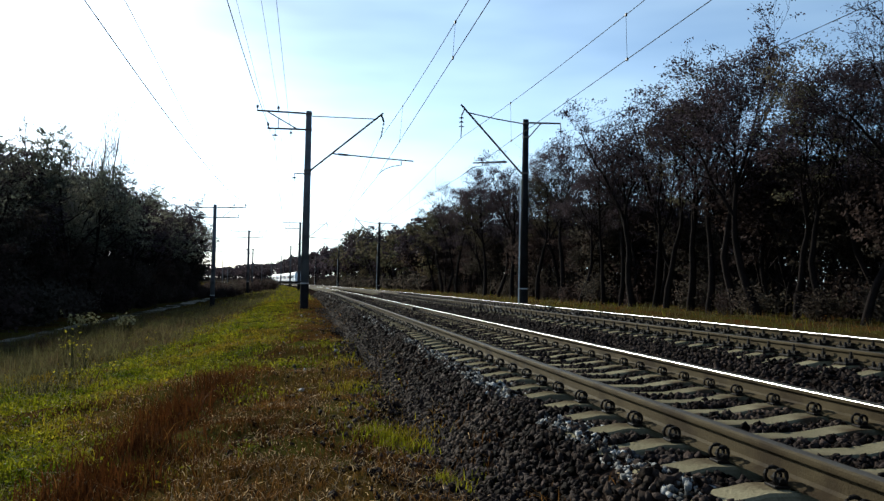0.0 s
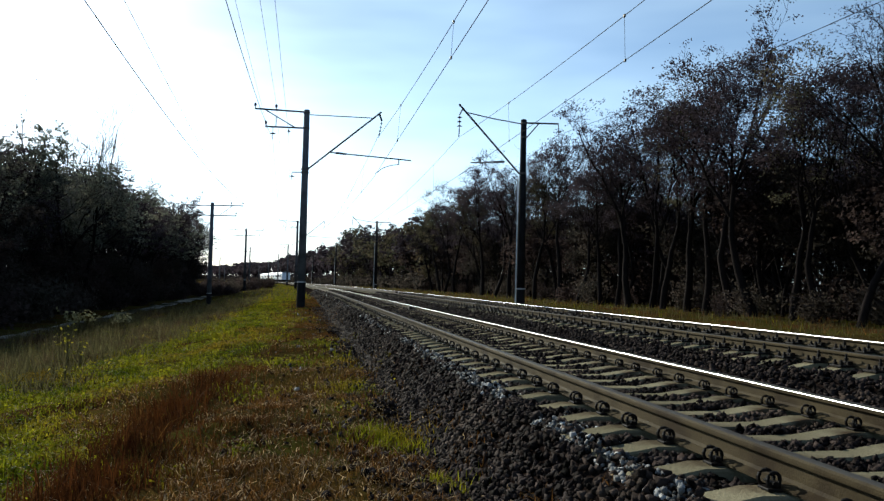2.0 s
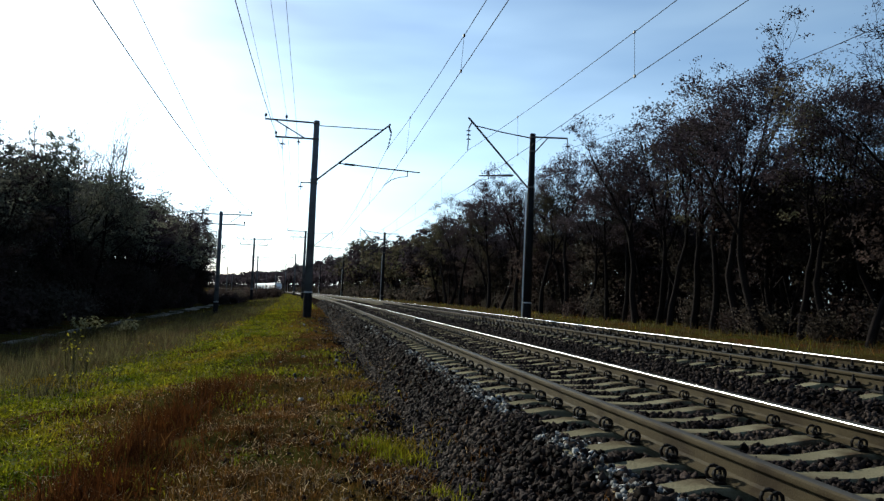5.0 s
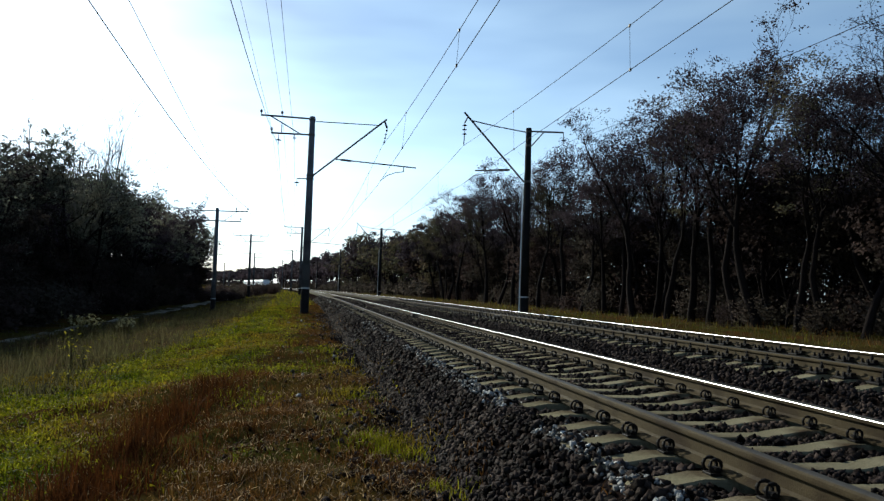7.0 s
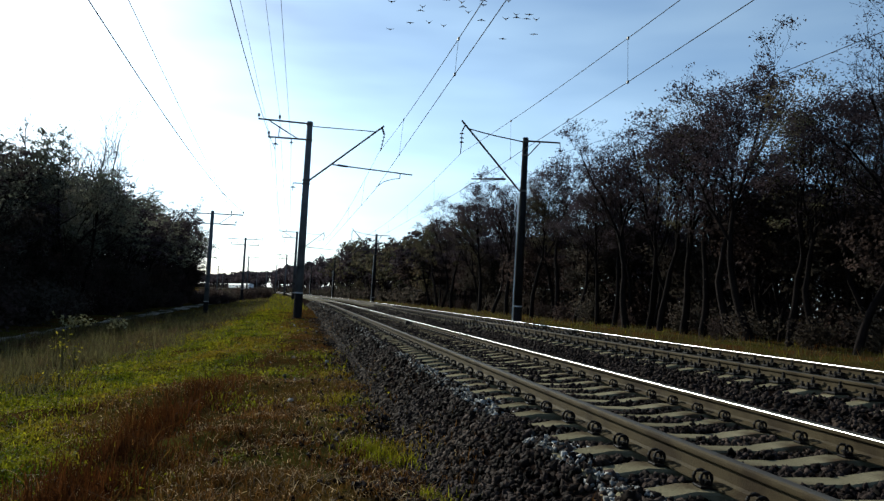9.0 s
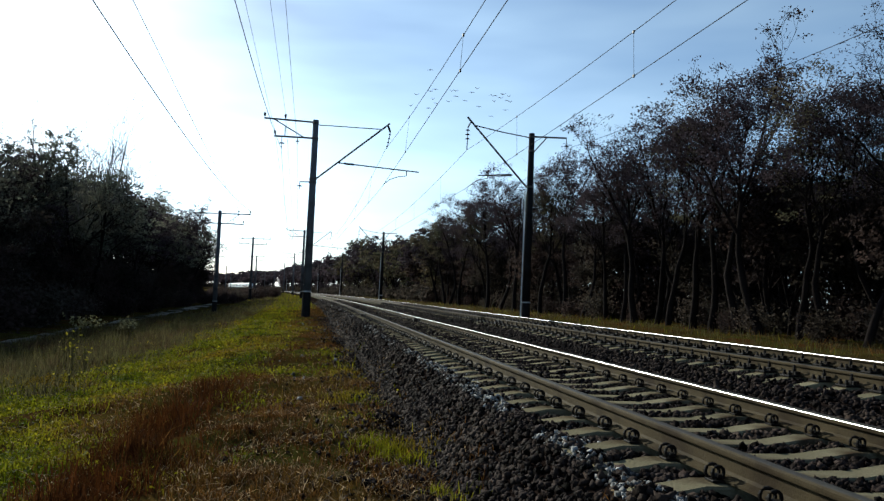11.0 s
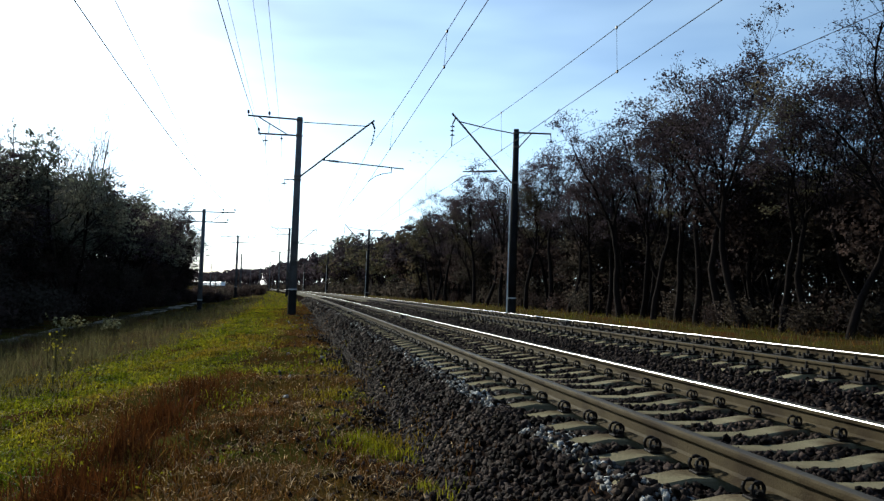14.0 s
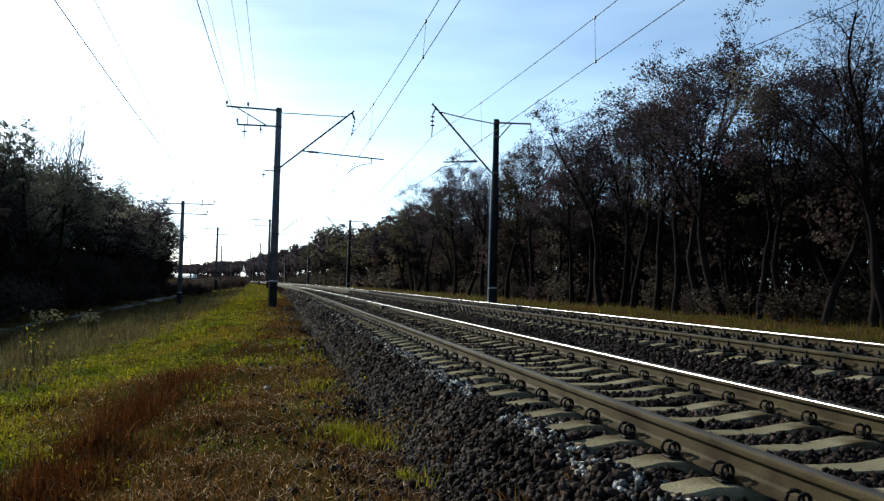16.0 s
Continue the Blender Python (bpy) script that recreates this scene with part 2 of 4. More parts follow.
def box(bm, c, s, bevel=0.0, rot=None):
    m = Matrix.Translation(c) @ (rot or Matrix()) @ Matrix.Diagonal((*s, 1))
    made = bmesh.ops.create_cube(bm, size=1.0, matrix=m)
    if bevel:
        edges = list({e for v in made["verts"] for e in v.link_edges})
        bmesh.ops.bevel(bm, geom=edges, offset=bevel, segments=1, affect="EDGES")


def tube(verts, faces, pts, radii, n):
    """A tapering tube along pts, appended to verts and faces."""
    start = len(verts)
    for i, p in enumerate(pts):
        d = (pts[min(i + 1, len(pts) - 1)] - pts[max(i - 1, 0)]).normalized()
        u = d.orthogonal().normalized()
        v = d.cross(u)
        for k in range(n):
            a = 2 * math.pi * k / n
            verts.append(p + (u * math.cos(a) + v * math.sin(a)) * radii[i])
    for i in range(len(pts) - 1):
        for k in range(n):
            a, b = start + i * n + k, start + i * n + (k + 1) % n
            faces.append((a, b, b + n, a + n))


# ---- ground ----


def spaced(stops):
    out = []
    for (a, step), (b, _) in zip(stops, stops[1:]):
        k = max(1, round((b - a) / step))
        out += [a + (b - a) * i / k for i in range(k)]
    return out + [stops[-1][0]]


def build_ground():
    xs = spaced([(-3500, 600), (-500, 90), (-60, 6), (-24, 1.0), (-8, 0.4), (2, 1.0), (8, 0.6), (24, 4), (60, 60), (400, 500), (3500, 0)])
    ys = spaced([(-400, 80), (-20, 3), (2, 0.4), (24, 1.0), (60, 3), (200, 12), (700, 120), (4200, 0)])
    verts = []
    for y in ys:
        for x in xs:
            sx = x + bend(y) if abs(x) < 60 else x
            verts.append((sx, y, ground_z(sx, y)))
    nx = len(xs)
    faces = [(j * nx + i, j * nx + i + 1, (j + 1) * nx + i + 1, (j + 1) * nx + i) for j in range(len(ys) - 1) for i in range(nx - 1)]
    g = new("ground", mesh_of("ground", verts, faces, M_GROUND, True))
    tagged(g, "rough autumn meadow of brown soil and green grass", "ground", kind="structure")


def strip(name, profile, ys, material, label, category, jitter=0.0):
    """A sheet along the line with the cross-section profile [(x, z)]."""
    verts, faces, n = [], [], len(profile)
    for y in ys:
        for x, z in profile:
            verts.append((x + bend(y), y, z + jitter * noise.noise(Vector((x * 2.3, y * 2.3, 7)))))
    for j in range(len(ys) - 1):
        for i in range(n - 1):
            faces.append((j * n + i, j * n + i + 1, (j + 1) * n + i + 1, (j + 1) * n + i))
    ob = new(name, mesh_of(name, verts, faces, material, True))
    return tagged(ob, label, category, kind="structure")


def bed_z(s):
    """Height of the ballast at s metres to the right of the line's origin."""
    return lerp_table(s, [(0.9, -0.80), (1.08, -0.68), (1.42, -0.385), (1.57, -0.232), (1.68, -0.203), (1.78, -0.219), (1.90, -0.222), (2.2, -0.222), (2.94, -0.275), (3.7, -0.245), (4.3, -0.25), (4.95, -0.30), (5.6, -0.225),
                          (6.3, -0.178), (7.04, -0.225), (7.8, -0.155), (8.4, -0.175), (8.7, -0.27), (9.8, -0.9)])


def build_bed():
    xs = [0.9 + 0.1 * i for i in range(12)] + [2.1 + 0.2 * i for i in range(40)]
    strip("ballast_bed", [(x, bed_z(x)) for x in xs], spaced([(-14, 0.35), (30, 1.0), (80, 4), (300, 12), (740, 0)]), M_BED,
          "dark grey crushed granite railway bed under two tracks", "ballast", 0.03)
    verts, faces = [], []
    ys = spaced([(10, 1.5), (180, 0)])
    for y in ys:
        c = -12.3 + 0.5 * math.sin(y * 0.05)
        for k in range(5):
            x = c - 0.75 + 1.5 * k / 4 + bend(y)
            verts.append((x, y, ground_z(x, y) + 0.05))
    for j in range(len(ys) - 1):
        for i in range(4):
            faces.append((j * 5 + i, j * 5 + i + 1, j * 5 + i + 6, j * 5 + i + 5))
    tagged(new("dirt_track", mesh_of("dirt_track", verts, faces, M_DIRT, True)), "pale trodden dirt track beside the wood", "path", kind="structure")


build_ground()
build_bed()

# ---- tracks ----
HALF = [(0.066, -0.152), (0.066, -0.142), (0.018, -0.127), (0.008, -0.112), (0.008, -0.047), (0.033, -0.038), (0.035, -0.026), (0.0348, -0.014), (0.0322, -0.0085), (0.028, -0.0043), (0.0205, -0.0014), (0.0095, -0.0002)]
RAIL = [(-x, z) for x, z in HALF] + [(x, z) for x, z in reversed(HALF)]
RAIL_YS = spaced([(-14, 2), (100, 4), (300, 8), (760, 0)])


def rail_mesh(s, inner, head):
    """inner: the side of the wheel flange, whose rounded corner is worn bright."""
    verts, faces, mats, n = [], [], [], len(RAIL)
    for y in RAIL_YS:
        for x, z in RAIL:
            verts.append((s + x + bend(y), y, z + head))
    for j in range(len(RAIL_YS) - 1):
        for i in range(n - 1):
            faces.append((j * n + i, (j + 1) * n + i, (j + 1) * n + i + 1, j * n + i + 1))
            mats.append(1 if i in ((7,) if inner < 0 else (15,)) else 2 if 9 <= i <= 13 else 0)
    me = mesh_of("rail", verts, faces, [M_RUST, M_STEEL, M_TREAD])
    me.polygons.foreach_set("material_index", mats)
    me.polygons.foreach_set("use_smooth", [m == 1 for m in mats])
    return me


def sleeper_mesh():
    """Prestressed sleeper 2.7 m long: high rail seats, hollow middle, sloping ends and flanks."""
    secs = [(-1.35, -0.10), (-1.30, -0.055), (-1.08, -0.020), (-0.98, 0.0), (-0.62, 0.0), (-0.50, -0.018), (-0.30, -0.05), (0, -0.058),
            (0.30, -0.05), (0.50, -0.018), (0.62, 0.0), (0.98, 0.0), (1.08, -0.020), (1.30, -0.055), (1.35, -0.10)]
    verts, faces = [], []
    for i, (x, z) in enumerate(secs):
        end = 0.02 if i in (0, len(secs) - 1) else 0.0
        for y, dz in ((-0.145 + end, -0.24), (-0.10 + end, -0.012), (-0.088 + end, 0), (0.088 - end, 0), (0.10 - end, -0.012), (0.145 - end, -0.24)):
            verts.append((x, y, z + dz if dz > -0.2 else -0.24))
    for i in range(len(secs) - 1):
        for k in range(5):
            a = i * 6 + k
            faces.append((a, a + 6, a + 7, a + 1))
    faces += [tuple(range(6)), tuple(reversed(range(len(verts) - 6, len(verts))))]
    return mesh_of("sleeper", verts, faces, M_SLEEPER)


def loop_clip_mesh():
    """Spring clip of two upright loops on a block, for the +x side of a rail."""
    bm = bmesh.new()
    box(bm, (0.04, 0, 0.008), (0.10, 0.11, 0.016), 0.004)
    box(bm, (0.02, 0, 0.036), (0.06, 0.07, 0.03), 0.006)
    verts, faces = [], []
    for yc, lean in ((-0.038, 0.008), (0.038, -0.008)):
        pts = []
        for k in range(11):
            a = radians(-50 + 28 * k)
            pts.append(Vector((0.045 + 0.046 * math.cos(a), yc + lean * k * 0.3 - lean * 1.5, 0.062 + 0.046 * math.sin(a))))
        tube(verts, faces, pts, [0.0125] * len(pts), 6)
    bv = [bm.verts.new(v) for v in verts]
    for f in faces:
        bm.faces.new([bv[i] for i in f])
    rod(bm, (0.045, -0.05, 0.045), (0.045, 0.05, 0.045), 0.011, n=6)
    me = bpy.data.meshes.new("spring_clip")
    bm.to_mesh(me)
    bm.free()
    me.materials.append(M_CLIP)
    return me


def bolt_clip_mesh():
    """Bolted clamp: base plate with two ribs, clamp, bolt, washer and nut."""
    bm = bmesh.new()
    box(bm, (0.06, 0, 0.01), (0.17, 0.17, 0.02), 0.004)
    box(bm, (0.005, 0, 0.042), (0.09, 0.06, 0.024), 0.005)
    box(bm, (0.035, -0.05, 0.035), (0.03, 0.03, 0.04), 0.004)
    box(bm, (0.035, 0.05, 0.035), (0.03, 0.03, 0.04), 0.004)
    rod(bm, (0.02, 0, 0.05), (0.02, 0, 0.125), 0.012, n=6)
    rod(bm, (0.02, 0, 0.062), (0.02, 0, 0.088), 0.022, n=6)
    rod(bm, (0.11, 0.045, 0.01), (0.11, 0.045, 0.07), 0.013, n=6)
    rod(bm, (0.11, -0.045, 0.01), (0.11, -0.045, 0.07), 0.013, n=6)
    rod(bm, (0.11, 0.045, 0.02), (0.11, 0.045, 0.045), 0.022, n=6)
    rod(bm, (0.11, -0.045, 0.02), (0.11, -0.045, 0.045), 0.022, n=6)
    me = bpy.data.meshes.new("bolted_clamp")
    bm.to_mesh(me)
    bm.free()
    me.materials.append(M_CLIP)
    return me


def build_track(axis, clip_me, clip_name, label, first, step, pieces_to, clips_to, joints, level, cant, clip_size):
    track = empty("railway_track")
    tagged(track, label, "railway track", kind="structure")
    for side in (-1, 1):
        shared("rail", rail_mesh(axis + side * GAUGE / 2, -side, level + side * cant / 2), track, Matrix())
    sl = sleeper_mesh()
    rng = random.Random(int(axis * 10))
    y = first
    far_v, far_f = [], []
    base_v, base_f = [v.co.copy() for v in sl.vertices], [tuple(p.vertices) for p in sl.polygons]
    while y < 210:
        m = pose(axis + bend(y) + rng.uniform(-0.012, 0.012), y + rng.uniform(-0.02, 0.02), level - 0.164, 0, -math.degrees(cant / GAUGE), heading(y) + rng.uniform(-0.6, 0.6))
        if y < pieces_to:
            s = shared("sleeper", sl, track, m)
            if -8 < y < clips_to:
                for side in (-1, 1):
                    for out in (-1, 1):
                        cm = pose(side * GAUGE / 2 + out * 0.060, 0, 0.004, 0, 0, 0 if out > 0 else 180) @ Matrix.Scale(clip_size, 4)
                        shared(clip_name, clip_me, s, cm)
        else:
            k = len(far_v)
            far_v += [m @ v for v in base_v]
            far_f += [tuple(i + k for i in f) for f in base_f]
        y += step
    ob = shared("far_sleepers", mesh_of("far_sleepers", far_v, far_f, M_SLEEPER), track, Matrix())
    tagged(ob, kind="stuff")
    for s, y in joints:
        bm = bmesh.new()
        for side in (-1, 1):
            box(bm, (s + side * 0.03, y, level - 0.08), (0.035, 0.85, 0.085), 0.008)
            for k in range(-2, 3):
                rod(bm, (s + side * 0.04, y + k * 0.16, level - 0.08), (s + side * 0.085, y + k * 0.16, level - 0.08), 0.018, n=6)
        box(bm, (s - 0.12, y, -0.13), (0.10, 0.28, 0.14), 0.012)
        part("rail_joint", bm, M_CLIP, track, "black bolted fishplates of a rail joint")
    return track


build_track(AXIS_1, loop_clip_mesh(), "spring_clip", "steel rails on pale concrete sleepers with black spring clips", -3.666, 0.478, 78, 62, ((2.144, 27.6), (3.736, 25.2)), -0.0185, -0.037, 0.74)
build_track(AXIS_2, bolt_clip_mesh(), "bolted_clamp", "worn steel rails on concrete sleepers with bolted clamps", -3.198, 0.518, 78, 62, ((6.244, 24.0), (7.836, 21.0)), 0.0465, 0.025, 1.15)


def stones_mesh(name, material, spots, seed):
    """Broken stones, each a squashed and sheared eight-sided lump."""
    rng = np.random.default_rng(seed)
    base = np.array([(x, y, z) for z in (-0.7, 0.7) for x, y in ((-0.8, -0.8), (0.8, -0.8), (0.8, 0.8), (-0.8, 0.8))])
    tris = np.array([(0, 2, 1), (0, 3, 2), (4, 5, 6), (4, 6, 7), (0, 1, 5), (0, 5, 4), (1, 2, 6), (1, 6, 5), (2, 3, 7), (2, 7, 6), (3, 0, 4), (3, 4, 7)])
    n = len(spots)
    spots = np.array(spots)
    size = spots[:, 3:4] * rng.uniform(0.65, 1.3, (n, 1)) * rng.uniform(0.6, 1.15, (n, 3))
    v = (base[None] + rng.uniform(-0.5, 0.5, (n, 8, 3))) * size[:, None, :]
    q = rng.normal(size=(n, 4))
    q /= np.linalg.norm(q, axis=1, keepdims=True)
    w, x, y, z = q.T
    rot = np.stack([1 - 2 * (y * y + z * z), 2 * (x * y - z * w), 2 * (x * z + y * w), 2 * (x * y + z * w), 1 - 2 * (x * x + z * z), 2 * (y * z - x * w),
                    2 * (x * z - y * w), 2 * (y * z + x * w), 1 - 2 * (x * x + y * y)], 1).reshape(n, 3, 3)
    v = np.einsum("nij,nkj->nki", rot, v) + spots[:, None, :3]
    f = (tris[None] + np.arange(n)[:, None, None] * 8).reshape(-1, 3)
    return fast_mesh(name, v.reshape(-1, 3), f, material)


def fast_mesh(name, v, f, material):
    me = bpy.data.meshes.new(name)
    k = f.shape[1]
    me.vertices.add(len(v))
    me.vertices.foreach_set("co", np.asarray(v, np.float32).ravel())
    me.loops.add(f.size)
    me.loops.foreach_set("vertex_index", f.astype(np.int32).ravel())
    me.polygons.add(len(f))
    me.polygons.foreach_set("loop_start", np.arange(0, f.size, k, dtype=np.int32))
    me.update(calc_edges=True)
    me.materials.append(material)
    return me


def on_sleeper(s, y):
    for axis, first, step in ((AXIS_1, -3.666, 0.478), (AXIS_2, -3.198, 0.518)):
        if abs(s - axis) < 1.20:
            d = (y - first) % step
            return min(d, step - d) < (0.104 if abs(abs(s - axis) - GAUGE / 2) > 0.2 else 0.115)
    return False


def build_stones():
    rng = random.Random(5)
    dark, pale = [], []
    for lo, hi, y0, y1, per_m2, size in ((1.02, 4.4, -8, 1.5, 330, 0.027), (4.4, 9.2, -8, 1.5, 150, 0.03), (1.02, 2.0, 1.5, 9, 950, 0.0235), (2.0, 4.4, 1.5, 9, 600, 0.022), (1.04, 4.4, 9, 18, 420, 0.026), (1.08, 4.4, 18, 38, 190, 0.032),
                                         (1.08, 4.4, 38, 80, 45, 0.05), (4.4, 9.2, 1.5, 22, 230, 0.027), (4.4, 9.2, 22, 60, 60, 0.04)):
        for _ in range(int((hi - lo) * (y1 - y0) * per_m2)):
            s, y = rng.uniform(lo, hi), rng.uniform(y0, y1)
            if on_sleeper(s, y):
                continue
            if min(abs(s - a - o) for a in (AXIS_1, AXIS_2) for o in (-GAUGE / 2, GAUGE / 2)) < 0.07:
                continue
            z = bed_z(s) + 0.4 * size + (0.008 if s > 1.6 else 0.0) + 0.03 * noise.noise(Vector((s * 2.3, y * 2.3, 7))) + rng.uniform(-0.5, 0.6) * size
            edge = 1.72 + 0.06 * noise.noise(Vector((y * 1.3, 0, 0)))
            white = noise.noise(Vector((s * 1.5, y * 0.9, 11))) > -0.3 and edge - 0.15 < s < edge + 0.17 and rng.random() < (0.7 if s < 1.78 else 0.32) * (1.0 if y < 12 else 0.5)
            (pale if white else dark).append((s + bend(y), y, z, size * (0.66 if white else 1.0)))
    # scattered stones on the grass margin
    for _ in range(9000):
        y = 2.5 + 36 * rng.random() ** 1.6
        spill = 0.10 + 0.22 * max(0.0, 0.4 + noise.noise(Vector((y * 0.9, 4, 2))))
        s = 1.2 - abs(rng.gauss(0, spill if rng.random() < 0.75 else 0.45))
        dark.append((s, y, max(ground_z(s, y), bed_z(s)) + 0.010, 0.021 * (1 + y / 60)))
    # a few pale stones and scraps on the grass by the line
    for _ in range(26):
        s, y = rng.uniform(-0.6, 0.95), rng.uniform(9, 34)
        pale.append((s, y, ground_z(s, y) + 0.03, rng.uniform(0.02, 0.035)))
    clods = []
    for _ in range(1500):
        s, y = 1.0 - 3.0 * rng.random() ** 1.3, 2.4 + 14 * rng.random() ** 1.4
        if noise.noise(Vector((s * 1.4, y * 1.1, 31))) > 0.05 and s > -0.75 + 0.02 * y:
            clods.append((s, y, ground_z(s, y) + 0.012, rng.uniform(0.010, 0.022)))
    tagged(new("soil_clods", stones_mesh("soil_clods", M_CLOD, clods, 8)), "dark soil clods and cinders among dry grass", "soil", kind="stuff")
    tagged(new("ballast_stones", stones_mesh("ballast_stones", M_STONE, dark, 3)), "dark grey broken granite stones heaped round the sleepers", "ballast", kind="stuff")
    tagged(new("limed_stones", stones_mesh("limed_stones", M_STONE_PALE, pale, 4)), "whitened ballast stones along the sleeper ends", "ballast", kind="stuff")


build_stones()

# ---- masts and wires ----


def insulator(parent, name, top, n=3, length=0.5, r=0.09):
    """Hanging string of porcelain sheds from top downwards."""
    bm = bmesh.new()
    x, y, z = top
    rod(bm, (x, y, z), (x, y, z - length), 0.018, n=6)
    for k in range(n):
        c = z - length * (k + 0.7) / (n + 0.4)
        rod(bm, (x, y, c - 0.03), (x, y, c + 0.03), r, 0.03, n=10)
    return part(name, bm, M_PORCELAIN, parent)


def pin_insulator(parent, base):
    bm = bmesh.new()
    x, y, z = base
    rod(bm, (x, y, z), (x, y, z + 0.14), 0.018, n=6)
    rod(bm, (x, y, z + 0.10), (x, y, z + 0.17), 0.065, 0.045, n=10)
    rod(bm, (x, y, z + 0.17), (x, y, z + 0.25), 0.07, 0.04, n=10)
    return part("pin_insulator", bm, M_PORCELAIN, parent)


def mast_pole(parent, base, top, r0, r1, tar=1.3, concrete=M_POLE):
    bm = bmesh.new()
    split = base + tar
    k = (split - base) / (top - base)
    rm = r0 + (r1 - r0) * k
    rod(bm, (0, 0, split), (0, 0, top), rm, r1, n=14)
    rod(bm, (0, 0, top), (0, 0, top + 0.02), r1 * 0.96, r1 * 0.93, n=14)
    p = part("pole", bm, concrete, parent)
    for f in p.data.polygons:
        f.use_smooth = abs(f.normal.z) < 0.5
    bm = bmesh.new()
    rod(bm, (0, 0, base - 0.5), (0, 0, split), r0 * 1.03, rm + 0.006, n=14)
    part("pole_foot", bm, M_TAR, parent, "black bitumen-coated foot")
    bm = bmesh.new()
    rod(bm, (0, 0, split - 0.02), (0, 0, split + 0.05), rm + 0.012, rm + 0.010, n=14)
    part("paint_band", bm, M_WHITE, parent, "thin white painted band")


def clamp_band(parent, z, r):
    bm = bmesh.new()
    rod(bm, (0, 0, z - 0.05), (0, 0, z + 0.05), r, n=12)
    part("clamp_band", bm, M_IRON, parent)


def simple(parent, name, *rods, material=None, n=6):
    bm = bmesh.new()
    for p, q, r in rods:
        rod(bm, p, q, r, n=n)
    return part(name, bm, material or M_IRON, parent)


def mast_left():
    """Mast beside the first track: pole at the origin, heights over the rail, bracket to +x, feeder arms to -x."""
    t = empty("catenary_mast")
    mast_pole(t, -0.66, 9.21, 0.215, 0.145)
    for z, r in ((9.08, 0.165), (8.3, 0.17), (6.25, 0.19), (6.08, 0.19)):
        clamp_band(t, z, r)
    simple(t, "bracket_tube", ((0.16, 0, 6.29), (3.72, 0, 9.36), 0.045))
    simple(t, "stay_rod", ((0.16, 0, 9.0), (3.3, 0, 9.03), 0.024))
    simple(t, "bracket_hook", ((3.62, 0, 9.27), (3.76, 0, 8.92), 0.05))
    string = empty("insulator_string")
    string.parent = t
    string.matrix_basis = pose(3.77, 0, 8.94, 0, 10, 0)
    insulator(string, "insulator", (0, 0, 0), 4, 0.9, 0.06)
    simple(t, "registration_arm", ((1.27, 0, 7.16), (5.31, 0, 6.97), 0.032))
    simple(t, "registration_hook", ((1.22, 0, 7.24), (1.3, 0, 7.14), 0.05))
    simple(t, "arm_insulator", ((1.5, 0, 7.15), (2.0, 0, 7.125), 0.055), material=M_PORCELAIN)
    simple(t, "steady_arm", ((4.68, 0, 6.98), (4.68, 0, 6.72), 0.025), ((4.68, 0, 6.74), (4.25, 0, 6.66), 0.018), ((4.25, 0, 6.66), (3.85, 0, 6.5), 0.018), ((3.85, 0, 6.5), (3.5, 0, 6.2), 0.018))
    simple(t, "feeder_arm", ((-2.52, 0, 9.14), (-0.1, 0, 9.12), 0.045))
    simple(t, "feeder_arm", ((-2.0, 0, 8.28), (-0.1, 0, 8.31), 0.045))
    simple(t, "arm_brace", ((-2.07, 0, 9.14), (-0.55, 0, 8.31), 0.03))
    simple(t, "arm_post", ((-1.48, 0, 8.85), (-1.48, 0, 8.28), 0.025))
    pin_insulator(t, (-2.5, 0, 9.17))
    pin_insulator(t, (-1.49, 0, 9.16))
    pin_insulator(t, (-1.97, 0, 8.31))
    insulator(t, "hanging_insulator", (-1.62, 0, 8.27), 1, 0.6, 0.16)
    insulator(t, "hanging_insulator", (-0.85, 0, 8.29), 1, 0.35, 0.10)
    simple(t, "lamp_bracket", ((-0.64, 0, 6.08), (-0.1, 0, 6.1), 0.028))
    insulator(t, "hanging_insulator", (-0.63, 0, 6.08), 1, 0.38, 0.15)
    return tagged(t, "tapered grey concrete mast with bracket and insulators beside the line", "catenary mast", "catenary masts")


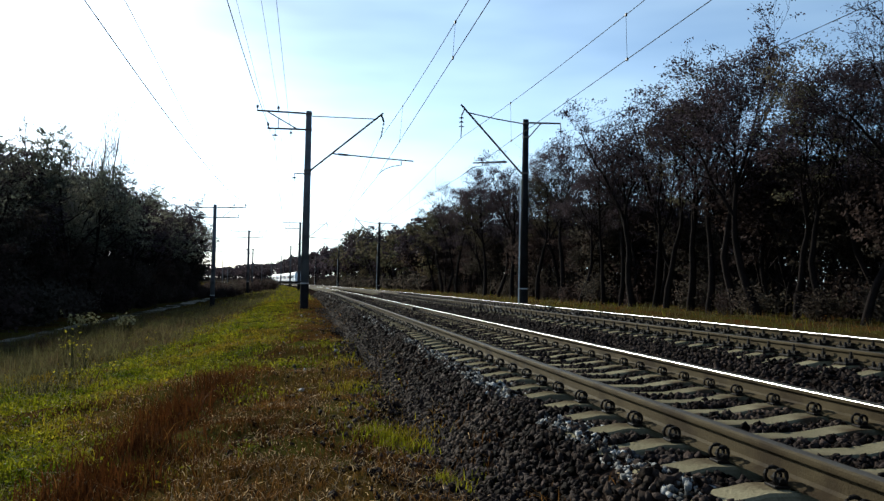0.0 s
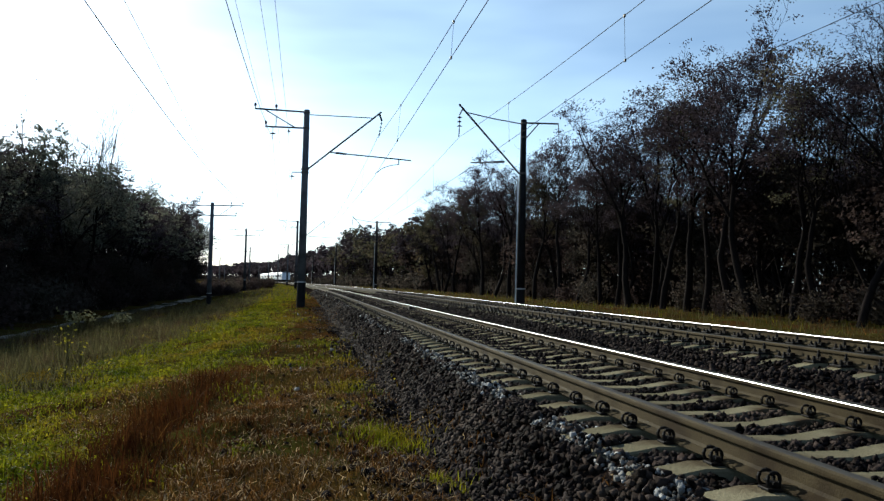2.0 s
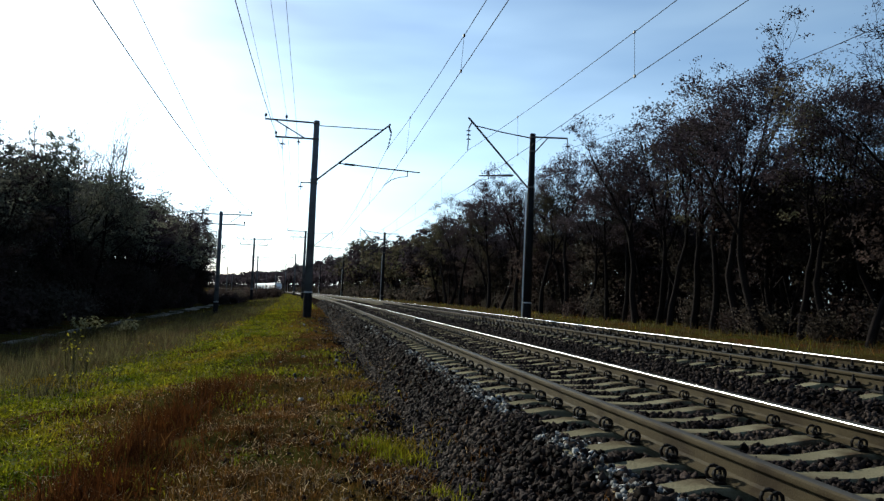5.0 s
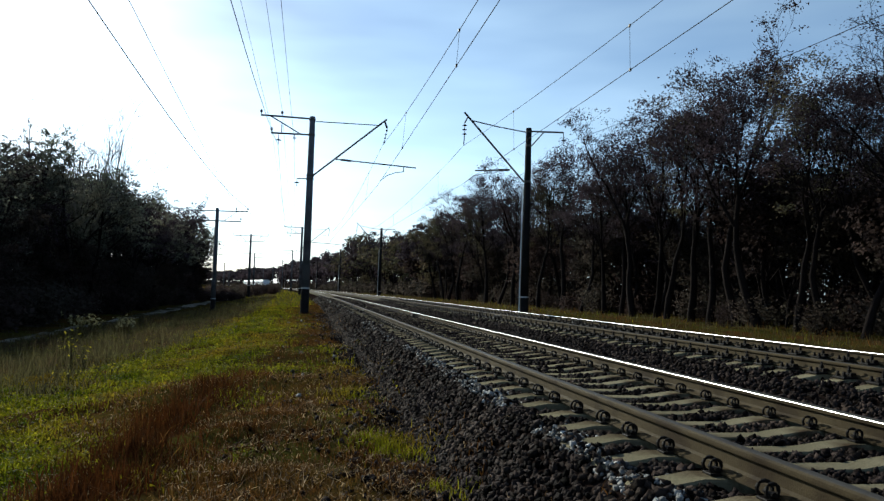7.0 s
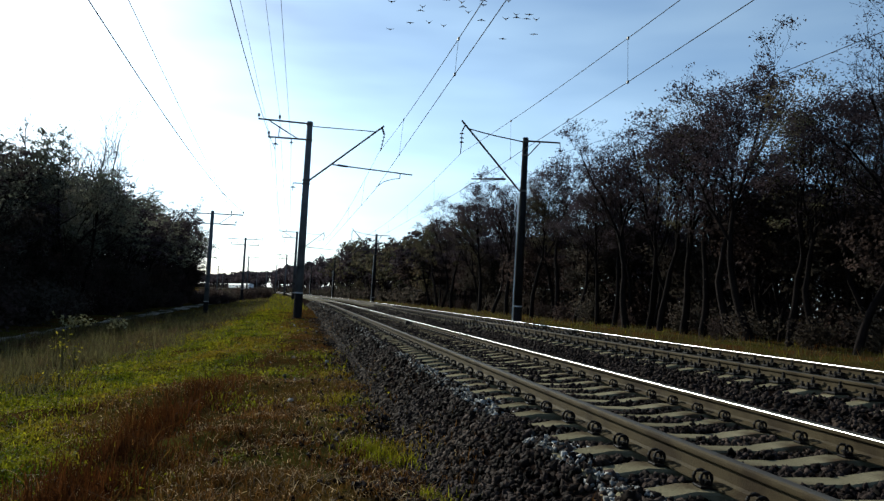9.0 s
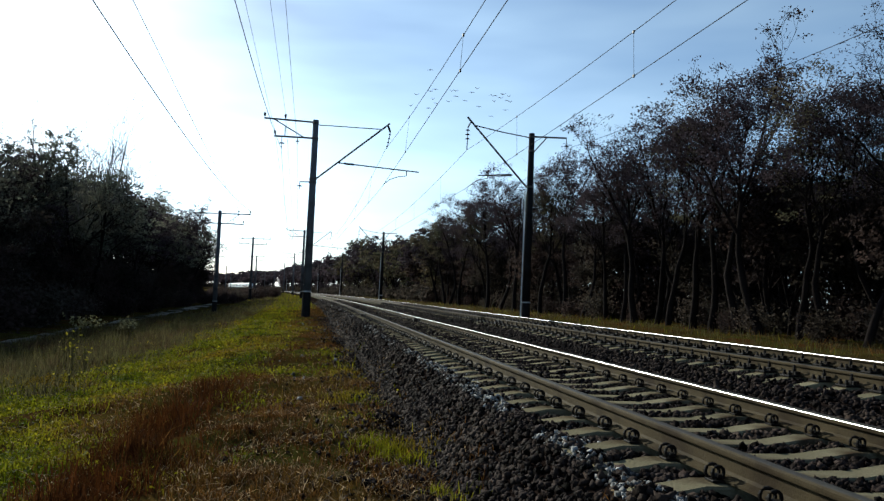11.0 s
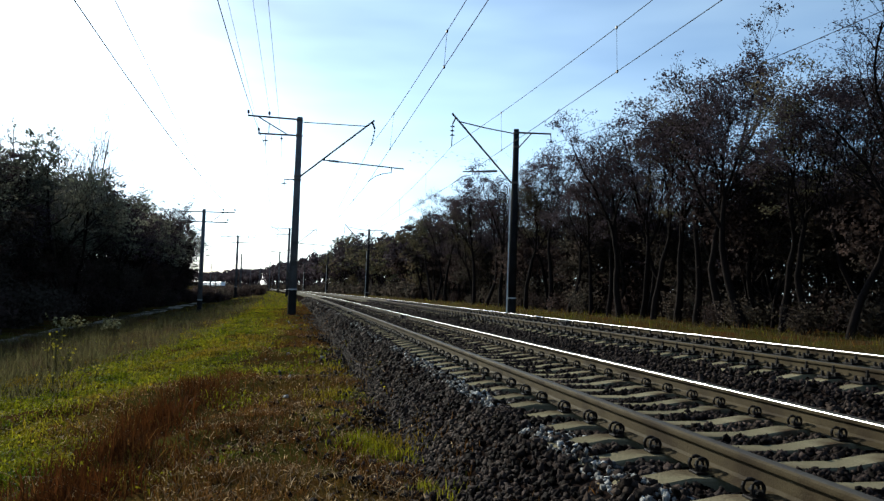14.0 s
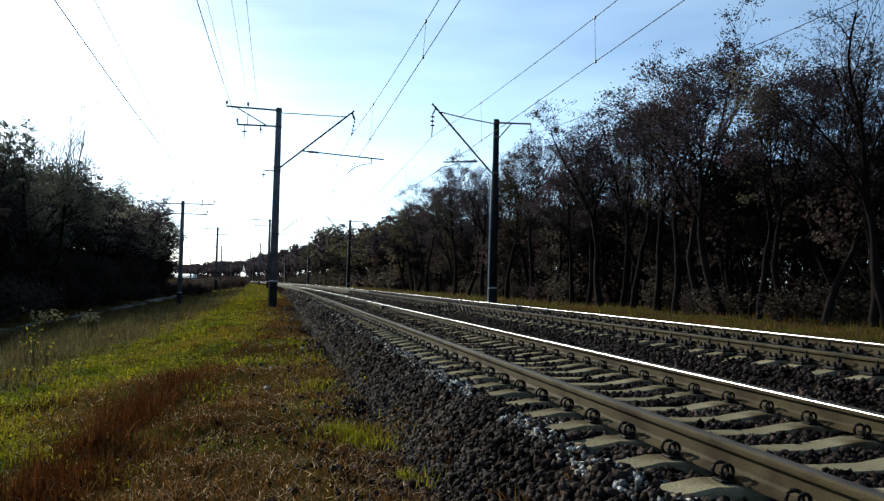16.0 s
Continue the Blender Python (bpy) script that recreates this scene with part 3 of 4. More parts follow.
def mast_right():
    """Mast beside the second track: bracket to -x, short feeder arm to +x."""
    t = empty("catenary_mast")
    mast_pole(t, -0.75, 9.2, 0.215, 0.145, concrete=M_POLE_SHADED)
    for z, r in ((9.02, 0.165), (8.3, 0.17), (6.45, 0.19)):
        clamp_band(t, z, r)
    simple(t, "bracket_tube", ((-0.18, 0, 6.42), (-3.4, 0, 9.8), 0.05))
    simple(t, "stay_rod", ((-0.14, 0, 9.0), (-1.6, 0, 9.17), 0.03), ((-1.6, 0, 9.17), (-3.0, 0, 9.4), 0.03))
    simple(t, "bracket_hook", ((-3.2, 0, 9.6), (-3.36, 0, 9.25), 0.035))
    insulator(t, "insulator_string", (-3.36, 0, 9.3), 3, 0.75, 0.13)
    simple(t, "drop_rod", ((-3.36, 0, 8.6), (-3.38, 0, 8.12), 0.025))
    simple(t, "registration_arm", ((-0.95, 0, 7.0), (-2.75, 0, 6.86), 0.034))
    simple(t, "arm_insulator", ((-1.0, 0, 7.0), (-1.55, 0, 6.955), 0.06), material=M_PORCELAIN)
    simple(t, "steady_arm", ((-2.25, 0, 6.9), (-2.25, 0, 6.72), 0.025), ((-2.25, 0, 6.74), (-2.8, 0, 6.6), 0.018), ((-2.8, 0, 6.6), (-3.3, 0, 6.2), 0.018))
    simple(t, "feeder_arm", ((0.1, 0, 9.06), (1.86, 0, 9.12), 0.045))
    simple(t, "arm_brace", ((0.16, 0, 8.3), (0.8, 0, 9.06), 0.03))
    simple(t, "drop_rod", ((1.85, 0, 9.12), (1.87, 0, 8.9), 0.025))
    insulator(t, "hanging_insulator", (1.87, 0, 8.92), 1, 0.4, 0.15)
    simple(t, "ground_cable", ((-0.225, 0.02, 6.2), (-0.262, 0.02, -0.7), 0.034), material=M_CABLE)
    return tagged(t, "grey concrete mast with bracket and pale earthing cable", "catenary mast", "catenary masts")


def pole_line():
    """Double-armed feeder pole; its base at the origin."""
    t = empty("utility_pole")
    mast_pole(t, 0.0, 7.95, 0.19, 0.13, 1.0)
    simple(t, "cross_arm", ((-2.3, 0, 7.70), (2.3, 0, 7.80), 0.045))
    simple(t, "cross_arm", ((-1.85, 0, 6.97), (1.82, 0, 7.0), 0.045))
    simple(t, "arm_brace", ((-1.5, 0, 7.72), (-0.5, 0, 6.99), 0.028))
    simple(t, "arm_brace", ((1.5, 0, 7.78), (0.5, 0, 6.99), 0.028))
    simple(t, "arm_post", ((-1.05, 0, 7.4), (-1.05, 0, 6.98), 0.022))
    simple(t, "arm_post", ((1.05, 0, 7.45), (1.05, 0, 6.99), 0.022))
    for x, z in ((-2.27, 7.73), (-1.4, 7.75), (1.4, 7.81), (2.27, 7.83), (-1.8, 7.0), (1.78, 7.03)):
        pin_insulator(t, (x, 0, z))
    return tagged(t, "grey concrete feeder pole with two cross arms in the meadow", "utility pole", "feeder poles")


LEFT_Y, RIGHT_Y = (38, 107, 177, 247, 317, 387, 457), (37, 103, 173, 243, 313, 383)
left_mast, right_mast = mast_left(), mast_right()
left_mast.matrix_basis = pose(0, 38, 0)
right_mast.matrix_basis = pose(10.94, 37, 0)
for y in LEFT_Y[1:]:
    copy_thing(left_mast, pose(bend(y), y, -0.15, 0, 0, heading(y)))
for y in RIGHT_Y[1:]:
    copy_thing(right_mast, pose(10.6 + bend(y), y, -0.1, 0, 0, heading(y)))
copy_thing(left_mast, pose(0, -32, 0))
copy_thing(right_mast, pose(10.94, -33, 0))
feeder = pole_line()
feeder.matrix_basis = pose(-6.9, 60, -1.42)
for x, y, z in ((-7.55, 105, -0.35), (-10.6, 160, -0.5), (-22.5, 218, -1.2), (-32, 330, -1.0), (-6.0, -2, -1.1)):
    copy_thing(feeder, pose(x, y, z, 0, 0, heading(y)))


def wire(name, points, r, label):
    """A line through points, as a thin tube."""
    verts, faces = [], []
    tube(verts, faces, [Vector(p) for p in points], [r] * len(points), 5)
    ob = new(name, mesh_of(name, verts, faces, M_WIRE, True))
    return tagged(ob, label, "wire", "overhead wires")


def sagging(p, q, sag, n=14):
    p, q = Vector(p), Vector(q)
    return [p.lerp(q, i / n) - Vector((0, 0, 4 * sag * (i / n) * (1 - i / n))) for i in range(n + 1)]


def build_catenary(contact, messenger, z_contact, z_mast, z_low, supports, first):
    """Contact wire, messenger wire and the droppers between them, span by span; contact, messenger: offsets at odd and even masts."""
    for k, (a, b) in enumerate(zip(supports, supports[1:])):
        ca, cb = contact[k % 2] + bend(a), contact[(k + 1) % 2] + bend(b)
        ma, mb = messenger[k % 2] + bend(a), messenger[(k + 1) % 2] + bend(b)
        wire("contact_wire", [(ca, a, z_contact), (cb, b, z_contact)], 0.0095, "thin dark contact wire over the track")
        wire("messenger_wire", sagging((ma, a, z_mast), (mb, b, z_mast), z_mast - z_low, 24), 0.0095, "sagging messenger wire over the track")
        if a > 250:
            continue
        for j in range(6):
            f = first + 0.152 * j
            y = a + (b - a) * f
            cx, mx = ca + (cb - ca) * f, ma + (mb - ma) * f
            mz = z_mast - 4 * (z_mast - z_low) * f * (1 - f)
            d = empty("dropper")
            tagged(d, "thin dropper wire with two dark clamps", "wire", "droppers")
            simple(d, "dropper_wire", ((mx, y, mz), (cx, y, z_contact), 0.005), material=M_WIRE, n=5)
            for px, pz in ((mx, mz), (cx, z_contact)):
                bm = bmesh.new()
                box(bm, (px, y, pz), (0.045, 0.08, 0.075), 0.01)
                part("wire_clamp", bm, M_IRON, d)


build_catenary((2.98, 3.42), (2.80, 3.56), 6.02, 8.05, 6.65, [-32, 38, 107, 177, 247, 317], 0.095)
build_catenary((7.15, 7.65), (7.2, 7.58), 6.2, 8.12, 7.1, [-33, 37, 103, 173, 243, 313], 0.105)
for k, (a, b) in enumerate(zip((-32,) + LEFT_Y[:4], LEFT_Y[:5])):
    for x, z, sag, r in ((-1.62, 7.68, 1.75, 0.010), (-1.97, 8.52, 0.5, 0.006), (-1.49, 9.38, 0.4, 0.007), (-0.85, 7.95, 0.5, 0.007)):
        wire("feeder_wire", sagging((x + bend(a), a, z), (x + bend(b), b, z), sag), r, "thin feeder wire along the masts")
for a, b in zip((-33,) + RIGHT_Y[:3], RIGHT_Y[:4]):
    xa, xb = 12.81 + bend(a), 12.81 + bend(b)
    wire("feeder_wire", sagging((xa, a, 8.55), (xb, b, 8.55), 1.35), 0.010, "thin feeder wire beside the wood")
for p, q, sag, r in (((-4.3, -2, 7.1), (-4.63, 60, 6.66), 1.0, 0.0135), ((-3.3, -2, 7.0), (-5.5, 60, 6.64), 0.2, 0.0075), ((-4.63, 60, 6.66), (-5.3, 105, 7.7), 0.6, 0.008),
                     ((-9.17, 60, 6.56), (-9.8, 105, 7.6), 0.6, 0.008), ((-5.3, 105, 7.7), (-8.3, 160, 7.5), 0.6, 0.008)):
    wire("feeder_wire", sagging(p, q, sag), r, "thin feeder wire over the meadow")

# ---- trees ----


def leaf_clump(rng, lv, lf, centre, count, leaf_size, puff):
    """A loose, flattened tuft of leaf faces."""
    for _ in range(count):
        c = centre + Vector((rng.gauss(0, puff), rng.gauss(0, puff), rng.gauss(0, puff * 0.5)))
        s = leaf_size * rng.uniform(0.7, 1.6)
        u = Vector((rng.gauss(0, 1), rng.gauss(0, 1), rng.gauss(0, 0.8))).normalized()
        v = u.orthogonal().normalized() * s * 0.5
        k = len(lv)
        lv += [c - u * s * 0.5 - v * 0.5, c + v, c + u * s * 0.6]
        lf.append((k, k + 1, k + 2))


def grow(rng, height, spread, leaves, leaf_size, bare_to, trunk_r, levels=3, clump=0.5, puff=0.17, fine=True, upright=0.0, leaders=0):
    """Forking trunk and limbs as tapering tubes, and leaf tufts on some of the twigs. upright: how steeply the limbs rise; leaders: stems that the trunk parts into.
    Returns wood verts, faces and leaf verts, faces."""
    wv, wf, tips = [], [], []
    seg_of, side_of = ((8, 5, 3, 1), (7, 4, 3, 3)) if fine else ((5, 3, 2, 2), (5, 3, 3, 3))

    def limb(p, d, length, r, level, lowest, count):
        seg = seg_of[level]
        pts, rad, dirs = [p], [r], [d]
        for i in range(seg):
            wander = Vector((rng.gauss(0, 1), rng.gauss(0, 1), rng.gauss(0, 0.5))) * (0.12 if level == 0 else 0.26)
            d = (d + wander + Vector((0, 0, 0.05 if level == 0 else 0.16 + 0.1 * upright))).normalized()
            p = p + d * (length / seg)
            pts.append(p)
            dirs.append(d)
            rad.append(max(0.008, r * (1 - (0.62 if level == 0 else 0.78) * (i + 1) / seg)))
        tube(wv, wf, pts, rad, side_of[level])
        if level >= 2:
            tips.append(pts[1:])
        if level >= levels:
            return pts, rad, dirs
        for k in range(count):
            f = lowest + (1 - lowest) * (k + rng.random()) / count
            i = min(int(f * seg), seg - 1)
            q = pts[i].lerp(pts[i + 1], f * seg - i)
            a = rng.uniform(0, 2 * math.pi)
            side = Vector((math.cos(a), math.sin(a), 0))
            side = (side - dirs[i] * side.dot(dirs[i])).normalized()
            nd = (dirs[i] * rng.uniform(0.55 + 0.3 * upright, 1.0 + 0.4 * upright) + side * rng.uniform(0.45, 1.0)).normalized()
            ln = spread * (1.15 - 0.6 * f) if level == 0 else length * rng.uniform(0.38, 0.62)
            limb(q, nd, ln * rng.uniform(0.75, 1.25), rad[i] * (0.55 if level == 0 else 0.6), level + 1, 0.3, (0, 5 if leaders else 6, 4 if fine else 3, 0)[level + 1])
        return pts, rad, dirs

    tilt = 0.05 if leaders else 0.09
    lean = Vector((rng.gauss(0, tilt), rng.gauss(0, tilt), 1)).normalized()
    base = Vector((0, 0, -0.3))
    if leaders:
        split = rng.uniform(0.42, 0.56)
        pts, rad, dirs = limb(base, lean, height * split, trunk_r, 0, 0.8, 2)
        turn = rng.uniform(0, 6.28)
        for k in range(leaders):
            i = len(pts) - 1 - (0 if k < 2 else rng.choice((1, 2)))
            a = turn + 6.28 * k / leaders + rng.uniform(-0.5, 0.5)
            d = (dirs[i] + Vector((math.cos(a), math.sin(a), 0)) * rng.uniform(0.12, 0.42)).normalized()
            limb(pts[i], d, height * (1.0 - split) * (1.0 if k == 0 else rng.uniform(0.7, 0.98)), rad[i] * (0.85 if k == 0 else 0.68), 0, bare_to, 6)
    else:
        fork = rng.uniform(0.3, 0.5)
        limb(base, lean, height * 0.80, trunk_r, 0, bare_to, 9 if fine else 7)
        for _ in range(rng.choice((1, 1, 2))):
            a = rng.uniform(0, 6.28)
            q = base + lean * height * 0.8 * fork * rng.uniform(0.7, 1.0)
            limb(q, (lean + Vector((math.cos(a), math.sin(a), 0)) * rng.uniform(0.3, 0.5)).normalized(), height * (0.82 - fork) * rng.uniform(0.75, 0.95), trunk_r * 0.62, 0, 0.25, 6 if fine else 4)
    lv, lf = [], []
    if leaves:
        clumps = [rng.choice(t) for t in tips if rng.random() < clump]
        for c in clumps:
            leaf_clump(rng, lv, lf, c, max(1, round(leaves / len(clumps) * rng.uniform(0.4, 1.6))), leaf_size, puff)
    zs = sorted(v.z for v in (lv or wv))
    top = zs[int(0.985 * (len(zs) - 1))]
    if leaders:
        wv, lv = [v * (height / top) for v in wv], [v * (height / top) for v in lv]
    return wv, wf, lv, lf


def make_tree(seed, height, spread, leaves, leaf_size, leaf_mat, name, label, bare_to=0.32, trunk_r=0.14, levels=3, clump=0.5, fine=True, puff=0.17, group="trees of the wood", category="tree", upright=0.0, leaders=0, bark=None):
    rng = random.Random(seed)
    wv, wf, lv, lf = grow(rng, height, spread, leaves, leaf_size, bare_to, trunk_r, levels, clump, puff, fine, upright, leaders)
    t = empty(name)
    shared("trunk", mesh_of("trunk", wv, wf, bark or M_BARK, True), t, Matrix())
    if lv:
        shared("crown", mesh_of("crown", lv, lf, leaf_mat), t, Matrix())
    return tagged(t, label, category, group)


def make_shrub(seed, size, leaves, leaf_size, mat, label):
    rng = random.Random(seed)
    wv, wf, lv, lf = [], [], [], []
    for _ in range(9):
        a, ln = rng.uniform(0, 6.28), size * rng.uniform(0.6, 1.1)
        d = Vector((math.cos(a) * rng.uniform(0.2, 0.8), math.sin(a) * rng.uniform(0.2, 0.8), 1)).normalized()
        p, pts = Vector((math.cos(a) * 0.1, math.sin(a) * 0.1, -0.1)), []
        for i in range(5):
            pts.append(p)
            d = (d + Vector((rng.gauss(0, 0.2), rng.gauss(0, 0.2), 0))).normalized()
            p = p + d * ln / 4
        tube(wv, wf, pts[::2], [0.022, 0.014, 0.004], 3)
        for _ in range(leaves // 9):
            i = rng.randrange(1, 5)
            c = pts[i] + Vector((rng.gauss(0, 0.2), rng.gauss(0, 0.2), rng.gauss(0, 0.16))) * size * 0.75
            s = leaf_size * rng.uniform(0.7, 1.6)
            u = Vector((rng.gauss(0, 1), rng.gauss(0, 1), rng.gauss(0, 1))).normalized()
            v = u.orthogonal().normalized() * s * 0.5
            k = len(lv)
            lv += [c - u * s * 0.5 - v * 0.5, c + v, c + u * s * 0.6]
            lf.append((k, k + 1, k + 2))
    t = empty("shrub")
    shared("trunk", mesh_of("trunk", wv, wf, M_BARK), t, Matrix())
    shared("crown", mesh_of("crown", lv, lf, mat), t, Matrix())
    return tagged(t, label, "shrub", "shrubs under the trees")


LB = "tall dark-trunked tree with sparse brown autumn leaves"
LO = "slender dark tree with thinning olive-brown leaves"
NEAR = [make_tree(seed, 12, spread, int(leaves * 1.3), 0.088, mat, "tree", label, 0.25, r, clump=share * 0.78, puff=0.25, upright=0.35, leaders=n)
        for seed, spread, leaves, mat, label, r, share, n in (
            (11, 2.9, 4600, M_LEAF_BROWN, LB, 0.23, 0.52, 3), (12, 2.7, 4200, M_LEAF_BROWN, LB, 0.20, 0.5, 3), (13, 2.9, 4600, M_LEAF_OLIVE, LO, 0.22, 0.52, 3),
            (14, 2.8, 4400, M_LEAF_BROWN, LB, 0.21, 0.5, 3), (15, 2.6, 2400, M_LEAF_BROWN, LB, 0.20, 0.32, 3), (16, 3.0, 4800, M_LEAF_BROWN, LB, 0.24, 0.52, 4))]
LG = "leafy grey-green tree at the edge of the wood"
GREY = [make_tree(61, 12, 3.2, 4200, 0.125, M_LEAF_GREY_GLARE, "tree", LG, 0.4, 0.15, clump=0.6), make_tree(62, 12, 3.0, 3800, 0.125, M_LEAF_GREY_GLARE, "tree", LG, 0.35, 0.15, clump=0.55),
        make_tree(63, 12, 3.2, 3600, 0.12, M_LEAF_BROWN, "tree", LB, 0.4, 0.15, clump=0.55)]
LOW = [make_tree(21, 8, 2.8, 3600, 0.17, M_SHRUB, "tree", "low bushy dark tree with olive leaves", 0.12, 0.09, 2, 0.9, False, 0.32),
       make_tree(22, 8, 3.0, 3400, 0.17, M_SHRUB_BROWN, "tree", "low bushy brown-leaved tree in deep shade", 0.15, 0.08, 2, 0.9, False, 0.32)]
FAR = [make_tree(31, 12, 3.4, 900, 0.43, M_LEAF_BROWN, "tree", "dark autumn tree of the distant wood", 0.2, 0.15, 2, 1.0, False, 0.4), make_tree(32, 12, 3.6, 900, 0.43, M_LEAF_OLIVE, "tree", "dark olive tree of the distant wood", 0.15, 0.15, 2, 1.0, False, 0.4)]
FAR_SMALL = [make_tree(33, 12, 3.4, 330, 0.72, M_LEAF_BROWN, "tree", "dark autumn tree at the end of the wood", 0.3, 0.15, 2, 0.6, False, 0.5)]
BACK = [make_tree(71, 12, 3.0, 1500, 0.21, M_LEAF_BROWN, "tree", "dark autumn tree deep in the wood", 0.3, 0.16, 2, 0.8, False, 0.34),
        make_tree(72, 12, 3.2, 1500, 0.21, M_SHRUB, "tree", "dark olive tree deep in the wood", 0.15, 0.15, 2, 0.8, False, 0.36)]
BARE = [make_tree(41, 12, 3.4, 0, 0.1, M_LEAF_BROWN, "tree", "leafless tree with fine twigs painted pale with glare", 0.2, 0.24, upright=0.1, leaders=4, bark=M_BARK_GLARE)]
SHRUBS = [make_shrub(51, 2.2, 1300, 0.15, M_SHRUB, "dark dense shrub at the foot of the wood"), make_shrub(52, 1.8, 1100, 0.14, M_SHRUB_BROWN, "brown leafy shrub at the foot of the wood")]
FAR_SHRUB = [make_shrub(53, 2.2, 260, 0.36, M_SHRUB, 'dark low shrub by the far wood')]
PLACED = set()


def plant(proto, x, y, scale, rng, sink=0.05):
    z = ground_z(x, y) - sink
    m = pose(x, y, z, rng.gauss(0, 1.5), rng.gauss(0, 1.5), rng.uniform(0, 360))
    if proto not in PLACED:
        PLACED.add(proto)
        t = proto
        t.matrix_basis = m
        t.scale = (scale,) * 3
        return t
    keep = proto.scale.copy()
    proto.scale = (scale * rng.uniform(0.92, 1.08), scale * rng.uniform(0.92, 1.08), scale)
    t = copy_thing(proto, m)
    proto.scale = keep
    return t


def right_top(y):
    """Height of the belt's crowns."""
    return lerp_table(y, [(14, 9.8), (24, 10.0), (28, 11.4), (33, 10.4), (37, 10.6), (42, 10.6), (48, 10.0), (53, 11.6), (64, 12.4), (76, 12.8), (98, 13.4), (115, 12.4), (150, 13.4), (190, 15.6), (480, 17.6), (900, 18)])


def build_woods():
    rng = random.Random(77)
    far_spots, brush, back_spots = [], [], []
    for k in range(7):
        plant(LOW[k % 2], 22.0 + rng.uniform(-0.6, 1.2), 14.0 + 2.3 * k, rng.uniform(0.65, 0.85), rng)
    for k in range(34):
        back_spots.append((33.5 + rng.uniform(-1.2, 1.2), 16.0 + 1.7 * k, rng.uniform(0.4, 0.58)))
    # right-hand shelter belt: tall open front trees, a lower thicket behind them
    for x, y, h, k in ((17.6, 18.6, 10.0, 5), (18.3, 22.3, 9.9, 4), (18.6, 24.6, 9.5, 0), (18.3, 28.2, 13.2, 3), (18.4, 32.2, 11.6, 1), (18.3, 36.2, 11.8, 2), (18.4, 40.4, 11.8, 5),
                       (18.6, 20.4, 9.0, 1), (18.7, 26.3, 10.2, 2), (18.7, 30.3, 11.8, 0), (18.6, 34.3, 11.5, 5), (18.7, 38.3, 11.9, 3), (18.6, 42.6, 10.6, 1), (18.5, 45.2, 9.9, 0), (18.3, 48.5, 10.3, 3), (18.5, 52.8, 12.7, 1), (18.2, 57.5, 12.6, 2), (18.0, 64, 12.8, 5), (18.2, 69.5, 12.4, 3), (18.4, 75.7, 13.2, 0)):
        plant(NEAR[k], x + bend(y), y, h / 12, rng)
    y = 13.0
    while y < 112:
        for row, x in enumerate((18.8, 21.3, 24.5, 28.5)):
            yy = y + rng.uniform(-1.3, 1.3) + row * 0.9
            xx = x + rng.uniform(-0.9, 0.9) + bend(yy)
            if row == 0 and yy < 78:
                continue
            h = right_top(yy) * rng.uniform(*((0.85, 1.0), (0.84, 1.0), (0.78, 0.94), (0.72, 0.9))[row])
            if row < 2:
                plant(rng.choice(NEAR), xx, yy, h / 12, rng)
            else:
                back_spots.append((xx, yy, h / 12))
        y += 3.1 if y < 70 else 4.2
    y = 13.0
    while y < 130:
        plant(rng.choice(LOW), 21.2 + rng.uniform(-0.8, 2.4) + bend(y), y + rng.uniform(-0.8, 0.8), rng.uniform(0.8, 1.2), rng)
        back_spots.append((25.5 + rng.uniform(-1.5, 1.5) + bend(y), y + rng.uniform(-1, 1), rng.uniform(0.62, 0.85)))
        if rng.random() < 0.8:
            plant(rng.choice(SHRUBS), 18.9 + rng.uniform(-0.5, 1.6) + bend(y), y + rng.uniform(-1, 1), rng.uniform(0.5, 1.0), rng)
        plant(rng.choice(SHRUBS), 22.5 + rng.uniform(-1.5, 3.0) + bend(y), y + rng.uniform(-1, 1), rng.uniform(1.0, 1.7), rng)
        back_spots.append((29.5 + rng.uniform(-1.0, 1.0) + bend(y), y * 1.25 + rng.uniform(-1, 1), rng.uniform(0.5, 0.75)))
        if rng.random() < 0.9:
            plant(rng.choice(SHRUBS), 31.5 + rng.uniform(-1.5, 1.5) + bend(y), y * 1.35 - 2 + rng.uniform(-1, 1), rng.uniform(1.4, 2.2), rng)
        y += 2.5 if y < 60 else 4.0
    y = 110.0
    while y < 900:
        for row, x in enumerate((19.0, 23.5, 29.0)):
            yy = y + rng.uniform(-2, 2)
            far_spots.append((x + rng.uniform(-1.2, 1.2) + bend(yy), yy, right_top(yy) * rng.uniform(0.82, 1.05) / 12))
            if row < 2:
                yy = y + rng.uniform(-2.5, 2.5)
                far_spots.append((x - 0.6 + rng.uniform(-0.6, 2.0) + bend(yy), yy, rng.uniform(0.3, 0.55)))
        for q in (0.0, 2.5) if y < 250 else (0.0, 4.0):
            brush.append((18.8 + rng.uniform(-0.8, 0.8) + bend(y + q), y + q, rng.uniform(0.9, 1.5)))
            brush.append((30.0 + rng.uniform(-1.5, 1.5) + bend(y + q), y + q, rng.uniform(1.0, 1.6)))
        y += 6.5 if y < 250 else 11.0
    # left-hand wood
    y = 26.0
